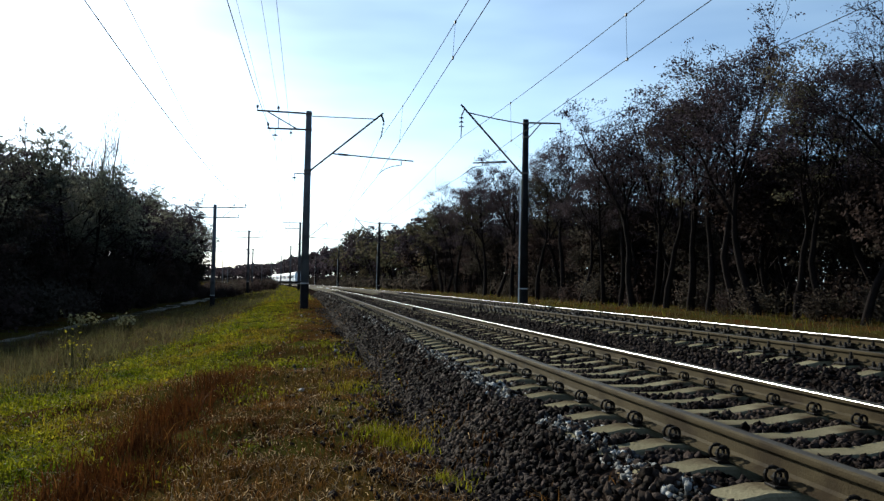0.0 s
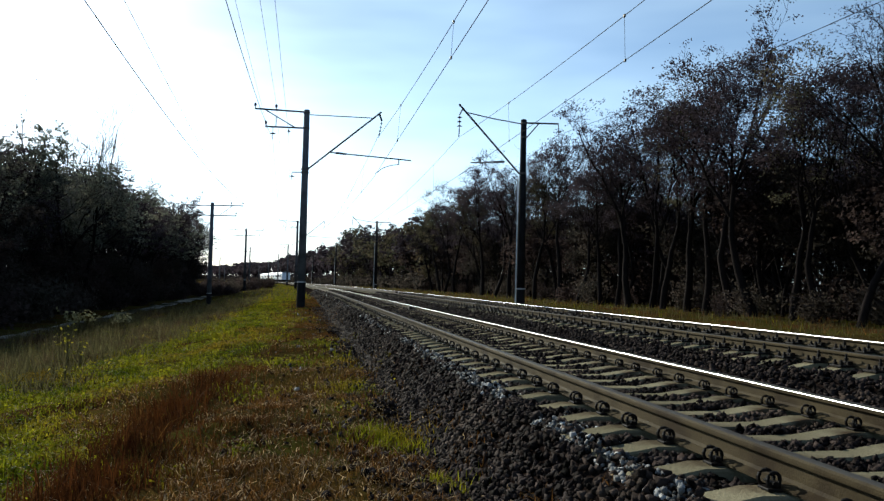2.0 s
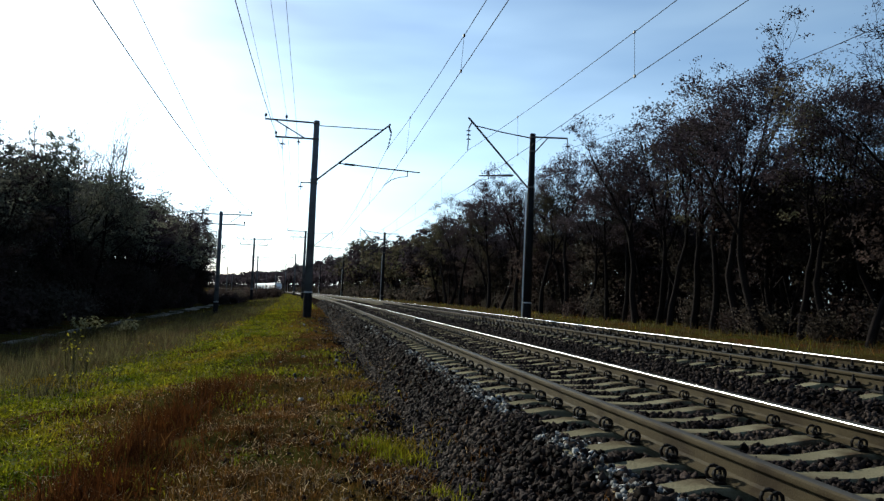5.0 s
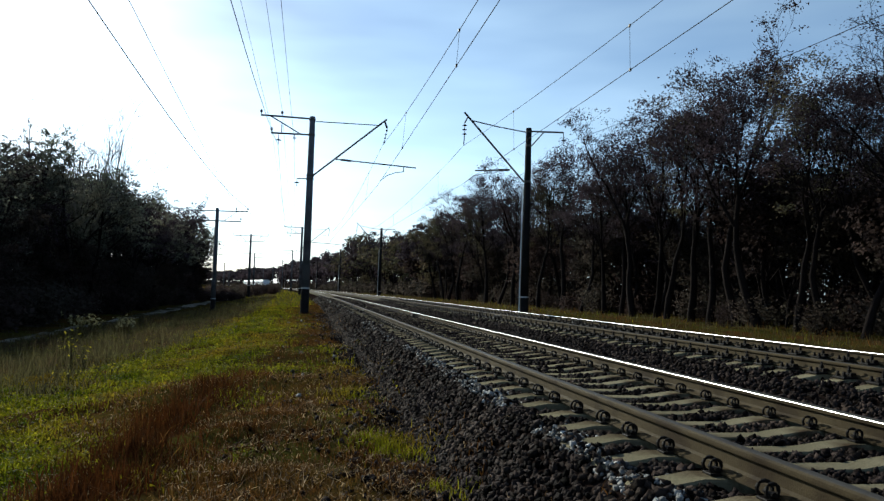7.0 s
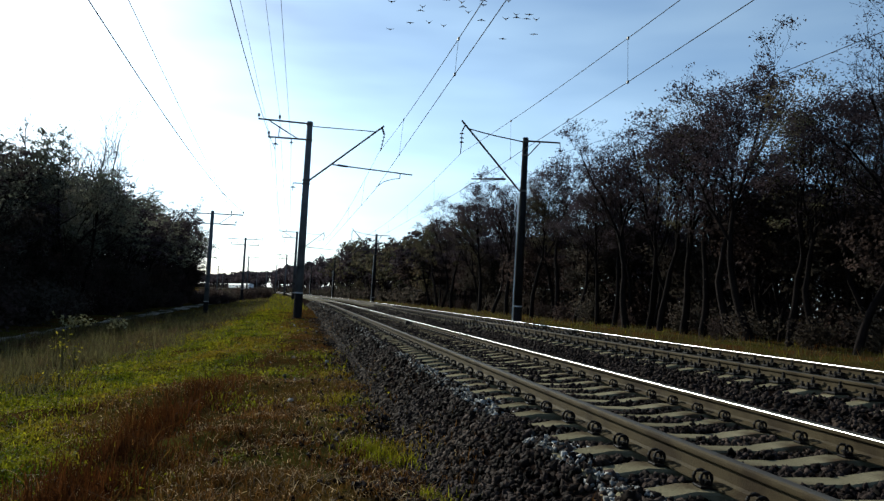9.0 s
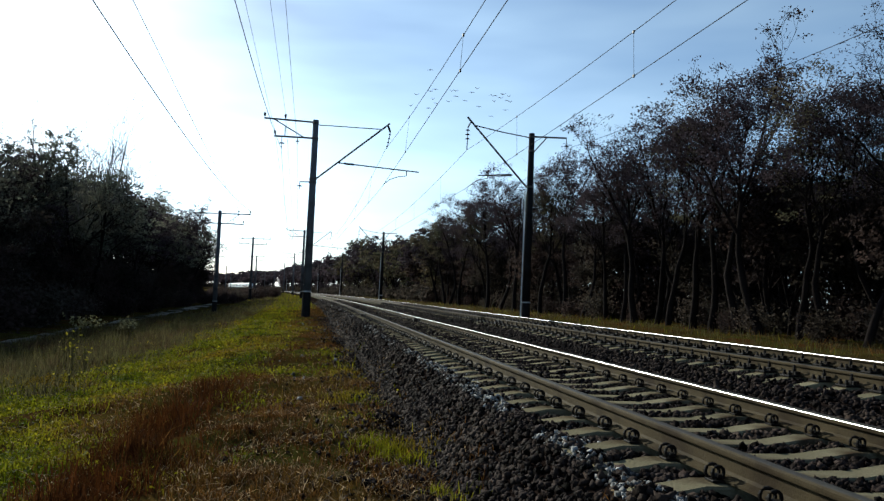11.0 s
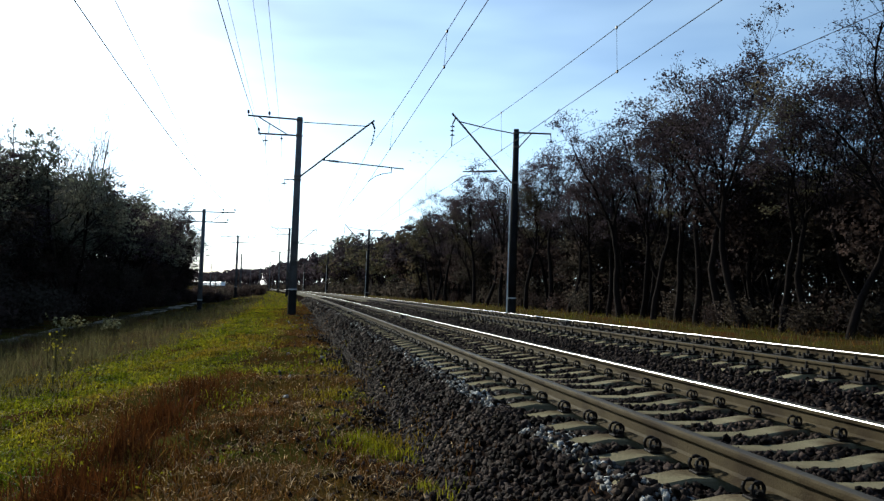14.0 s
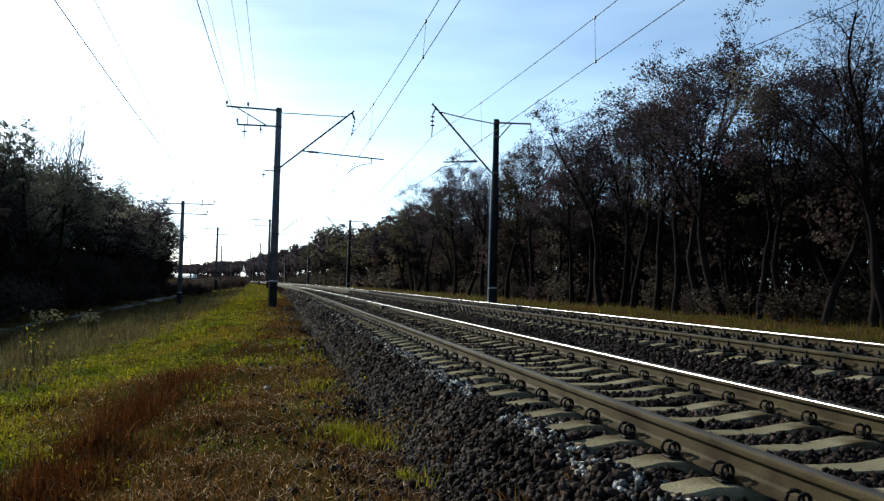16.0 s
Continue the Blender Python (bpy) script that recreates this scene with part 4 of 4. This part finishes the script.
    while y < 150:
        for row, x in enumerate((-17.2, -20.5, -24.5, -29.0)):
            yy = y + rng.uniform(-1.5, 1.5)
            h = lerp_table(yy, [(30, 11.0), (47, 12.8), (61, 14.4), (82, 14.8), (109, 17), (143, 16.4), (150, 14.5)]) * (rng.uniform(0.78, 0.98) if row == 0 else rng.uniform(0.85, 1.0) * (1 + 0.05 * row))
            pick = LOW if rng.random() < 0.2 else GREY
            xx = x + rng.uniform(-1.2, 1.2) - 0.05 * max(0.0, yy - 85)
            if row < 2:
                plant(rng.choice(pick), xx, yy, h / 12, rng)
            else:
                back_spots.append((xx, yy, h / 12))
        y += 4.2 if y < 90 else 5.4
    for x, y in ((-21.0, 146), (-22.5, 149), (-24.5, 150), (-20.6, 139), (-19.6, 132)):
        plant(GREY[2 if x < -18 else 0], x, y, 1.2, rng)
        plant(LOW[0], x + 0.8, y + 1.5, 1.0, rng)
    for x, y, h in ((-19.4, 64, 16.4), (-19.8, 68.5, 17.2), (-20.2, 73, 17.9), (-20.4, 78, 17.6), (-20.8, 84, 17.0)):
        plant(BARE[0], x, y, h / 12, rng)
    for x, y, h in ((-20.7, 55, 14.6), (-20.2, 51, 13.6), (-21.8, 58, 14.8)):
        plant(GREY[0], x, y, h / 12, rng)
    y = 24.0
    while y < 152:
        back = 0.05 * max(0.0, y - 85)
        for x in (-15.9, -18.5, -21.5, -27.5):
            plant(rng.choice(SHRUBS), x - back + rng.uniform(-0.8, 0.8), y + rng.uniform(-1, 1), rng.uniform(0.8, 1.5) * (1.3 if x < -25 else 1.0), rng)
        plant(rng.choice(LOW), -17.5 - back + rng.uniform(-1, 2), y, rng.uniform(0.55, 0.85), rng)
        back_spots.append((-25.5 - back + rng.uniform(-1, 1), y + 1.3, rng.uniform(0.5, 0.7)))
        y += 3.0 if y < 90 else 4.5
    # brush between the meadow and the line, further on
    for _ in range(46):
        y = rng.uniform(95, 240)
        x = -rng.uniform(9, 26) + bend(y) * 0.5
        plant(rng.choice(SHRUBS), x, y, rng.uniform(0.6, 1.1), rng)
    for _ in range(62):
        y = rng.uniform(150, 250)
        plant(rng.choice(SHRUBS), -y * rng.uniform(0.038, 0.125), y, rng.uniform(1.05, 1.45), rng)
    # distant wood across the head of the curve
    for _ in range(90):
        y = rng.uniform(900, 1020)
        x = -y * rng.uniform(0.02, 0.19) - 4
        far_spots.append((x, y, rng.uniform(1.2, 1.8)))
    for k in range(110):
        y = rng.uniform(900, 980)
        brush.append((-y * rng.uniform(0.0, 0.2), y, rng.uniform(2.0, 3.2)))
    # a road leaves a narrow gap through the far wood
    far_spots = [q for q in far_spots if q[1] < 450 or not -0.0435 < q[0] / q[1] < -0.0328]
    for k, proto in enumerate(BACK):
        x, y, size = back_spots.pop(k)
        plant(proto, x, y, size, rng)
    join_far(back_spots, BACK, 'thicket', "within the wood")
    join_far([q for q in far_spots if q[1] < 250], FAR, 'wood', "along the far curve of the line")
    join_far([q for q in far_spots if q[1] >= 250], FAR_SMALL, 'wood', "at the far end of the line")
    plant(FAR_SMALL[0], 26.0 + bend(260), 260, 1.3, rng)
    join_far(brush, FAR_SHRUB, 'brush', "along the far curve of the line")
    plant(FAR_SHRUB[0], 19.5 + bend(114), 114, 1.0, rng)
    plant(FAR[0], 24.5 + bend(118), 118, 0.9, rng)
    plant(FAR[1], 27.5 + bend(124), 124, 0.95, rng)


def join_far(spots, protos, kind, where):
    """Trees too far or too deep in the wood to tell apart, as one mass."""
    for which, proto in enumerate(protos):
        for name in ("trunk", "crown"):
            me = [o for o in proto.children if o.name.startswith(name)][0].data
            co = np.empty(len(me.vertices) * 3)
            me.vertices.foreach_get("co", co)
            co = co.reshape(-1, 3)
            fc = np.array([p.vertices[:] for p in me.polygons])
            v, f, base = [], [], 0
            for k, (x, y, s) in enumerate(spots):
                if k % len(protos) != which:
                    continue
                a = k * 2.4
                rot = np.array([[math.cos(a), -math.sin(a), 0], [math.sin(a), math.cos(a), 0], [0, 0, 1]]) * s
                v.append(co @ rot.T + np.array([x, y, ground_z(x, y) - 0.05]))
                f.append(fc + base)
                base += len(co)
            ob = new(kind, fast_mesh(kind, np.concatenate(v), np.concatenate(f), me.materials[0]))
            tagged(ob, ("dark leafy %s " if name == "crown" else "bare dark stems of the %s ") % kind + where, kind, kind="stuff")


build_woods()

# ---- grass and weeds ----


def blades(name, spots, material, label, seed, lean=0.5, category="grass"):
    """Bent pointed blades; spots: x, y, z, height, width."""
    rng = np.random.default_rng(seed)
    s = np.array(spots)
    n = len(s)
    a, b = rng.uniform(0, 2 * np.pi, n), rng.uniform(0, 2 * np.pi, n)
    h, w = s[:, 3] * rng.uniform(0.5, 1.25, n), s[:, 4] * rng.uniform(0.7, 1.3, n)
    ln = np.abs(rng.normal(0, lean, n)) * h
    side = np.stack([np.cos(a), np.sin(a), 0 * a], 1) * w[:, None]
    fall = np.stack([np.cos(b), np.sin(b), 0 * b], 1) * ln[:, None]
    up = np.stack([0 * h, 0 * h, h], 1)
    p = s[:, :3] - np.array([0, 0, 0.01])
    near = s[:, 1] < 13
    bent = np.stack([p - side, p + side, p + side * 0.7 + fall * 0.35 + up * 0.6, p - side * 0.7 + fall * 0.35 + up * 0.6, p + fall + up], 1)[near]
    plain = np.stack([p - side, p + side, p + fall * 0.8 + up], 1)[~near]
    k, m = np.arange(len(bent))[:, None] * 5, len(bent) * 5 + np.arange(len(plain))[:, None] * 3
    f = np.concatenate([np.concatenate([k + np.array([0, 1, 2]), k + np.array([0, 2, 3]), k + np.array([3, 2, 4])], 1).reshape(-1, 3), m + np.array([0, 1, 2])])
    v = np.concatenate([bent.reshape(-1, 3), plain.reshape(-1, 3)])
    return tagged(new(name, fast_mesh(name, v.reshape(-1, 3), f, material)), label, category, kind="stuff")


def flakes(name, spots, material, label, seed, tilt):
    """Small leaf faces lying and leaning on the ground; spots: x, y, z, size."""
    rng = np.random.default_rng(seed)
    s = np.array(spots)
    n = len(s)
    a = rng.uniform(0, 2 * np.pi, n)
    size = s[:, 3] * rng.uniform(0.6, 1.6, n)
    u = np.stack([np.cos(a), np.sin(a), rng.normal(0, tilt, n)], 1) * size[:, None]
    w = np.stack([-np.sin(a), np.cos(a), rng.normal(0, tilt, n)], 1) * (size * rng.uniform(0.25, 0.75, n))[:, None]
    p = s[:, :3]
    v = np.stack([p - u, p + w, p + u, p - w], 1)
    f = np.arange(n)[:, None] * 4 + np.array([[0, 1, 2, 3]])
    return tagged(new(name, fast_mesh(name, v.reshape(-1, 3), f, material)), label, "ground cover", kind="stuff")


GREEN_PATCHES = ((-0.45, 6.3, 0.22, 0.5), (0.45, 7.9, 0.25, 0.6), (-0.75, 8.8, 0.4, 1.0), (-0.35, 12.6, 0.45, 1.7), (-1.3, 17.0, 0.8, 3.0), (-0.9, 24.0, 0.6, 3.5), (0.3, 15.5, 0.35, 1.2))


def green_share(s, y):
    """How green the meadow is at s metres from the line: a lush band on the left, straw near the ballast, patches between."""
    patch = noise.noise(Vector((s * 0.55, y * 0.28, 5))) + 0.5 * noise.noise(Vector((s * 1.7, y * 0.9, 8)))
    far = min(1.0, max(0.0, (y - 11) / 8))
    centre = -3.0 + 0.9 * far
    left = 4.2 - 2.9 * far
    band = math.exp(-((s - centre) / 1.7) ** 2) if s > centre else math.exp(-((s - centre) / left) ** 2)
    fresh = sum(math.exp(-((s - a) / r) ** 2 - ((y - b) / q) ** 2) for a, b, r, q in GREEN_PATCHES)
    return band * 1.15 + patch * 0.8 - 0.2 + 0.9 * fresh - (0.32 if s > -0.8 and y < 8.5 else 0.15 if s > -0.6 else 0.0)


def build_grass():
    rng = random.Random(9)
    green, straw, red, weed, herb, litter, flake = [], [], [], [], [], [], []
    for _ in range(36000):
        y = 2.2 + 62 * rng.random() ** 2.0 if rng.random() < 0.9 else rng.uniform(-6.0, 2.2)
        cx = 1.3 - rng.random() * (3.8 + 0.42 * abs(y))
        if cx < -11.5 or (cx > 0.95 and rng.random() < 0.7):
            continue
        far = 1 + max(0.0, y) / 26
        lush = noise.noise(Vector((cx * 1.9, y * 1.2, 21))) + 0.5 * noise.noise(Vector((cx * 5.0, y * 3.5, 23)))
        g = green_share(cx, y)
        reddish = math.exp(-((cx + 1.25 - 0.13 * max(0.0, y - 8.5)) / 0.36) ** 2) * (1 if y < 10.5 else 0.3)
        if reddish < 0.4 and lush < (-0.3 if g > 0.4 else -0.26) and rng.random() < (0.85 if y > 10 else 0.55):
            continue
        pick = rng.random()
        kind = "green" if pick < g - reddish else "weed" if cx < -3.0 + rng.gauss(0, 0.7) and y > 11 and rng.random() < 0.68 else "straw" if cx > -2.2 or rng.random() < 0.5 else "green"
        tall = rng.uniform(0.6, 1.3) * (1.0 + 1.4 * max(-0.45, lush))
        rad = rng.uniform(0.05, 0.16) * (1 + y / 40)
        for _ in range(int(rng.uniform(6, 17))):
            s, yy = cx + rng.gauss(0, rad), y + rng.gauss(0, rad)
            z = max(ground_z(s, yy), bed_z(s)) if s > 0.9 else ground_z(s, yy)
            if kind == "green":
                green.append((s, yy, z, rng.uniform(0.03, 0.075) * tall * (1 + y / 60), 0.0045 * far))
                if y < 36 and rng.random() < 0.95:
                    herb.append((s + rng.gauss(0, 0.02), yy, z + rng.uniform(0.01, 0.07) * tall, 0.009 + 0.0007 * y))
                # pale flakes in the green paint sun glints on the grass
                if y < 26 and rng.random() < 0.008:
                    flake.append((s, yy, z + rng.uniform(0.03, 0.08) * tall, 0.005 + 0.0003 * y))
            elif kind == "weed":
                weed.append((s, yy, z, rng.uniform(0.06, 0.34) * tall, 0.006 * far))
            else:
                (red if rng.random() < reddish * 1.1 else straw).append((s, yy, z, rng.uniform(0.025, 0.065) * tall * (1 + 1.5 * reddish) * (1 + y / 50), 0.0035 * far))
                if y < 24 and rng.random() < 0.24 * (1 - reddish):
                    litter.append((s, yy, z + rng.uniform(0.01, 0.05), rng.uniform(0.02, 0.045), 0.0028 * far))
                # dead leaves, doubled in number to paint sun sparkle on the straw
                if y < 26 and rng.random() < 0.06 * (1 - reddish):
                    flake.append((s, yy, z + rng.uniform(0.01, 0.05), 0.007 + 0.0003 * y))
    flakes("herb_leaves", herb, M_GRASS, "low broad-leaved green herbs in the grass", 5, 0.55)
    flakes("leaf_litter", flake, M_LITTER_GLINT, "scattered pale dead leaves and flakes painted as sun glints", 6, 0.25)
    blades("straw_litter", litter, M_LITTER_GLINT, "fallen pale straw lying over the dry grass", 7, 2.6)
    # grass strip before the right-hand wood, and verges further on
    for _ in range(19000):
        y = 10 + 170 * rng.random() ** 1.5
        s = rng.uniform(9.9, 19)
        far = 1 + y / 26
        (green if rng.random() < 0.08 else straw if rng.random() < 0.28 else weed).append((s + bend(y), y, ground_z(s + bend(y), y), rng.uniform(0.08, 0.42), 0.0055 * far))
    for _ in range(26000):
        y = 55 + 200 * rng.random() ** 1.4
        s = rng.uniform(-9, 0.7)
        far = 1 + y / 22
        (green if rng.random() < (0.6 if s > -3.2 else 0.12) else weed).append((s + bend(y), y, ground_z(s + bend(y), y), rng.uniform(0.12, 0.4), 0.006 * far))
    # tufts at the ballast edge
    for cx, cy, n, r in ((0.80, 6.5, 1100, 0.17), (1.0, 4.9, 130, 0.10), (0.6, 9.5, 500, 0.22), (0.4, 13.0, 500, 0.3), (0.65, 17.0, 500, 0.3)):
        for _ in range(n):
            x, y = cx + rng.gauss(0, r), cy + rng.gauss(0, r * 1.5)
            green.append((x, y, max(ground_z(x, y), bed_z(x)), rng.uniform(0.05, 0.13), 0.0045))
    blades("green_grass", green, M_GRASS, "short sunlit green grass with yellowing tips", 1, 0.55)
    blades("dry_grass", straw, M_STRAW, "flattened brown and straw-coloured dry grass", 2, 0.9)
    blades("reddish_grass", red, M_RED_GRASS, "low reddish-brown dead grass in a dip", 4, 0.6)
    blades("weeds", weed, M_WEED, "grey-brown withered weeds in the hollow", 3, 0.7, "weeds")


def flat_leaves(rng, pts, size):
    v, f = [], []
    for p in pts:
        u = Vector((rng.gauss(0, 1), rng.gauss(0, 1), rng.gauss(0, 0.6))).normalized() * size * rng.uniform(0.6, 1.3)
        w = u.orthogonal().normalized() * u.length * 0.6
        k = len(v)
        v += [p - u, p + w, p + u, p - w]
        f.append((k, k + 1, k + 2, k + 3))
    return v, f


def weed_plant(x, y, h, r, mat, label, seed, heads=26, size=0.05):
    """Tall herb: thin stems with tufts or leaves at the upper half."""
    rng = random.Random(seed)
    t = empty("tall_weed", pose(x, y, ground_z(x, y)))
    sv, sf, tips = [], [], []
    for _ in range(max(6, heads // 3)):
        a, q = rng.uniform(0, 6.28), r * rng.random()
        pts = [Vector((0.2 * q * math.cos(a), 0.2 * q * math.sin(a), -0.05)), Vector((0.6 * q * math.cos(a), 0.6 * q * math.sin(a), h * 0.5)), Vector((q * math.cos(a), q * math.sin(a), h * rng.uniform(0.75, 1.1)))]
        tube(sv, sf, pts, [0.008, 0.006, 0.004], 4)
        for _ in range(3):
            tips.append(pts[1].lerp(pts[2], rng.uniform(0.3, 1.05)) + Vector((rng.gauss(0, 0.06), rng.gauss(0, 0.06), 0)))
    tagged(shared("stalk", mesh_of("stalk", sv, sf, M_WEED), t, Matrix()), kind="stuff")
    v, f = flat_leaves(rng, tips, size)
    tagged(shared("seed_head", mesh_of("seed_head", v, f, mat), t, Matrix()), kind="stuff")
    return tagged(t, label, "weed", "tall weeds")


build_grass()
for k, (x, y, h, r) in enumerate(((-8.3, 30.5, 1.0, 0.7), (-8.0, 31.0, 0.9, 0.6), (-7.3, 33.0, 0.7, 0.5), (-6.9, 31.5, 0.6, 0.4))):
    weed_plant(x, y, h, r, M_FLUFF, "withered goldenrod with pale fluffy seed heads", 60 + k, 60, 0.07)
for k, (x, y, h, r) in enumerate(((-4.55, 16.3, 0.75, 0.3), (-4.9, 17.0, 0.6, 0.25), (-3.7, 13.2, 0.25, 0.4), (-3.3, 14.2, 0.22, 0.4), (-4.2, 16.0, 0.45, 0.25))):
    weed_plant(x, y, h, r, M_YELLOW, "weed with bright yellow autumn leaves in the meadow", 80 + k, 15, 0.034)

# ---- train ----
CAR_LEN, CARS = 21.6, 6


def make_car(front):
    """Suburban carriage, its middle over the rails at the origin, length along y."""
    c = empty("railway_carriage")
    tagged(c, "pale grey-white suburban railway carriage with dark windows" if not front else "pale end carriage of a suburban train with slanted cab", "train carriage", "carriages of the train")
    ln, w = CAR_LEN - 0.6, 3.5
    sec = [(-w / 2 + 0.1, 1.0), (-w / 2, 1.25), (-w / 2, 3.5), (-w / 2 + 0.12, 3.75), (w / 2 - 0.12, 3.75), (w / 2, 3.5), (w / 2, 1.25), (w / 2 - 0.1, 1.0)]
    bm = bmesh.new()
    loops = []
    for y, dz in ((-ln / 2, 0), (ln / 2 - 1.0, 0), (ln / 2, 0)):
        sh = 0.35 if front and y == ln / 2 else 0.0
        loops.append([bm.verts.new((x * (1 - sh * 0.35), y - (sh * 2.0 if z > 2.4 else 0), z)) for x, z in sec])
    n = len(sec)
    for a, b in zip(loops, loops[1:]):
        for i in range(n):
            bm.faces.new((a[i], a[(i + 1) % n], b[(i + 1) % n], b[i]))
    bm.faces.new(loops[0])
    bm.faces.new(list(reversed(loops[-1])))
    bmesh.ops.recalc_face_normals(bm, faces=bm.faces)
    part("body", bm, M_CAR, c)
    bm = bmesh.new()
    arc = [(-1.63, 3.752)] + [(1.63 * math.sin(radians(a)), 3.75 + 0.62 * math.cos(radians(a))) for a in range(-75, 76, 15)] + [(1.63, 3.752)]
    la = [[bm.verts.new((x, y, z)) for x, z in arc] for y in (-ln / 2 + 0.05, ln / 2 - (0.9 if front else 0.05))]
    for i in range(len(arc) - 1):
        bm.faces.new((la[0][i], la[0][i + 1], la[1][i + 1], la[1][i]))
    bm.faces.new(la[0]), bm.faces.new(list(reversed(la[1])))
    bmesh.ops.recalc_face_normals(bm, faces=bm.faces)
    part("roof", bm, M_ROOF, c)
    bmw = bmesh.new()
    box(bmw, (0, 0, 0), (0.04, 1.35, 0.95), 0.015)
    win = part("window", bmw, M_GLASS, c)
    spots = [(s * (w / 2 + 0.004), -7.2 + 1.8 * k, 2.55) for s in (-1, 1) for k in range(9) if k not in (2, 6)]
    win.matrix_basis = pose(*spots[0])
    for p in spots[1:]:
        shared("window", win.data, c, pose(*p))
    bmd = bmesh.new()
    box(bmd, (0, 0, 0), (0.05, 1.25, 2.1), 0.02)
    door = part("door", bmd, M_STRIPE, c, "blue sliding door")
    dspots = [(s * (w / 2 + 0.004), -7.2 + 1.8 * k, 2.25) for s in (-1, 1) for k in (2, 6)]
    door.matrix_basis = pose(*dspots[0])
    for p in dspots[1:]:
        shared("door", door.data, c, pose(*p))
    for y in (-6.8, 6.8):
        bm = bmesh.new()
        box(bm, (0, y, 0.72), (2.3, 3.2, 0.3), 0.05)
        for yy in (y - 1.2, y + 1.2):
            for x in (-0.8, 0.8):
                rod(bm, (x - 0.07, yy, 0.46), (x + 0.07, yy, 0.46), 0.46, n=18)
        part("bogie", bm, M_TAR, c)
    bm = bmesh.new()
    box(bm, (0, 0, 0.75), (2.4, 7.0, 0.5), 0.05)
    part("underframe_box", bm, M_TAR, c)
    return c


def train_rows(index):
    rows = []
    for k in range(33):
        t = k * 0.5
        y = 262 + 27.0 * t + CAR_LEN * (index + 0.5)
        rows.append((t, pose(AXIS_2 + bend(y), y, 0.047, 0, 0, heading(y) + (180 if index == 0 else 0))))
    return rows


mid_car, end_car = make_car(False), make_car(True)
carriages = [end_car] + [mid_car] + [copy_thing(mid_car, Matrix()) for _ in range(CARS - 3)] + [copy_thing(end_car, Matrix())]

# ---- birds ----


def make_bird():
    b = empty("bird")
    bm = bmesh.new()
    bmesh.ops.create_uvsphere(bm, u_segments=8, v_segments=6, radius=1, matrix=Matrix.Diagonal((0.055, 0.15, 0.05, 1)))
    bmesh.ops.create_uvsphere(bm, u_segments=6, v_segments=5, radius=0.035, matrix=Matrix.Translation((0, 0.16, 0.02)))
    rod(bm, (0, 0.185, 0.02), (0, 0.22, 0.015), 0.01, 0.002, n=5)
    part("body", bm, M_BIRD, b)
    bm = bmesh.new()
    vs = [bm.verts.new(v) for v in ((-0.025, -0.12, 0), (0.025, -0.12, 0), (0.06, -0.26, 0), (-0.06, -0.26, 0), (-0.02, -0.12, 0.012), (0.02, -0.12, 0.012))]
    bm.faces.new((vs[0], vs[1], vs[2], vs[3])), bm.faces.new((vs[4], vs[3], vs[2], vs[5]))
    part("tail", bm, M_BIRD, b)
    for side in (-1, 1):
        bm = bmesh.new()
        pts = [(0, 0.07), (0.14, 0.10), (0.32, 0.0), (0.30, -0.06), (0.14, -0.06), (0, -0.08)]
        lo = [bm.verts.new((side * x, y, 0.0)) for x, y in pts]
        hi = [bm.verts.new((side * x, y, 0.012 * (1 - x / 0.34))) for x, y in pts]
        bm.faces.new(lo), bm.faces.new(list(reversed(hi)))
        for i in range(6):
            bm.faces.new((lo[i], lo[(i + 1) % 6], hi[(i + 1) % 6], hi[i]))
        bmesh.ops.recalc_face_normals(bm, faces=bm.faces)
        w = part("wing", bm, M_BIRD, b)
        w.location = (side * 0.04, 0, 0.02)
    return tagged(b, "grey pigeon-like bird flying with spread wings", "bird", "flock of birds")


first_bird = make_bird()
first_bird.scale = (0.85,) * 3
flock = [first_bird] + [copy_thing(first_bird, Matrix()) for _ in range(25)]


def motions():
    for i, c in enumerate(carriages):
        walk(c, train_rows(i))
    rng = random.Random(4)
    for k, b in enumerate(flock):
        # places of the flock at 9.2 s; it flies away at 12 m/s
        x0, y0, z0 = 10.5 + rng.uniform(-5.5, 5.2), 52.6 + rng.gauss(0, 2.0), 20.9 + rng.gauss(0, 0.5)
        vx, vy = 2.2 + rng.uniform(-0.15, 0.15), 11.8 + rng.uniform(-0.4, 0.4)
        rows = [(t, pose(x0 + vx * (t - 9.2) + 0.15 * math.sin(t * 1.7 + k), y0 + vy * (t - 9.2), z0 + 0.2 * math.sin(t * 1.3 + k), 0, 0, -10.5)) for t in [0.5 * i for i in range(33)]]
        walk(b, rows)
        phase, beat = rng.uniform(0, 6.28), rng.uniform(4.0, 5.0)
        for w in [o for o in b.children if o.name.startswith("wing")]:
            side = 1 if w.location.x > 0 else -1
            times = [0.0] + [round(7.8 + i / 15, 4) for i in range(124) if 7.8 + i / 15 < 16.0] + [16.0]
            walk(w, [(t, pose(side * 0.04, 0, 0.02, 0, -side * (8 + 32 * math.sin(phase + 6.283 * beat * t)), 0)) for t in times])


motions()
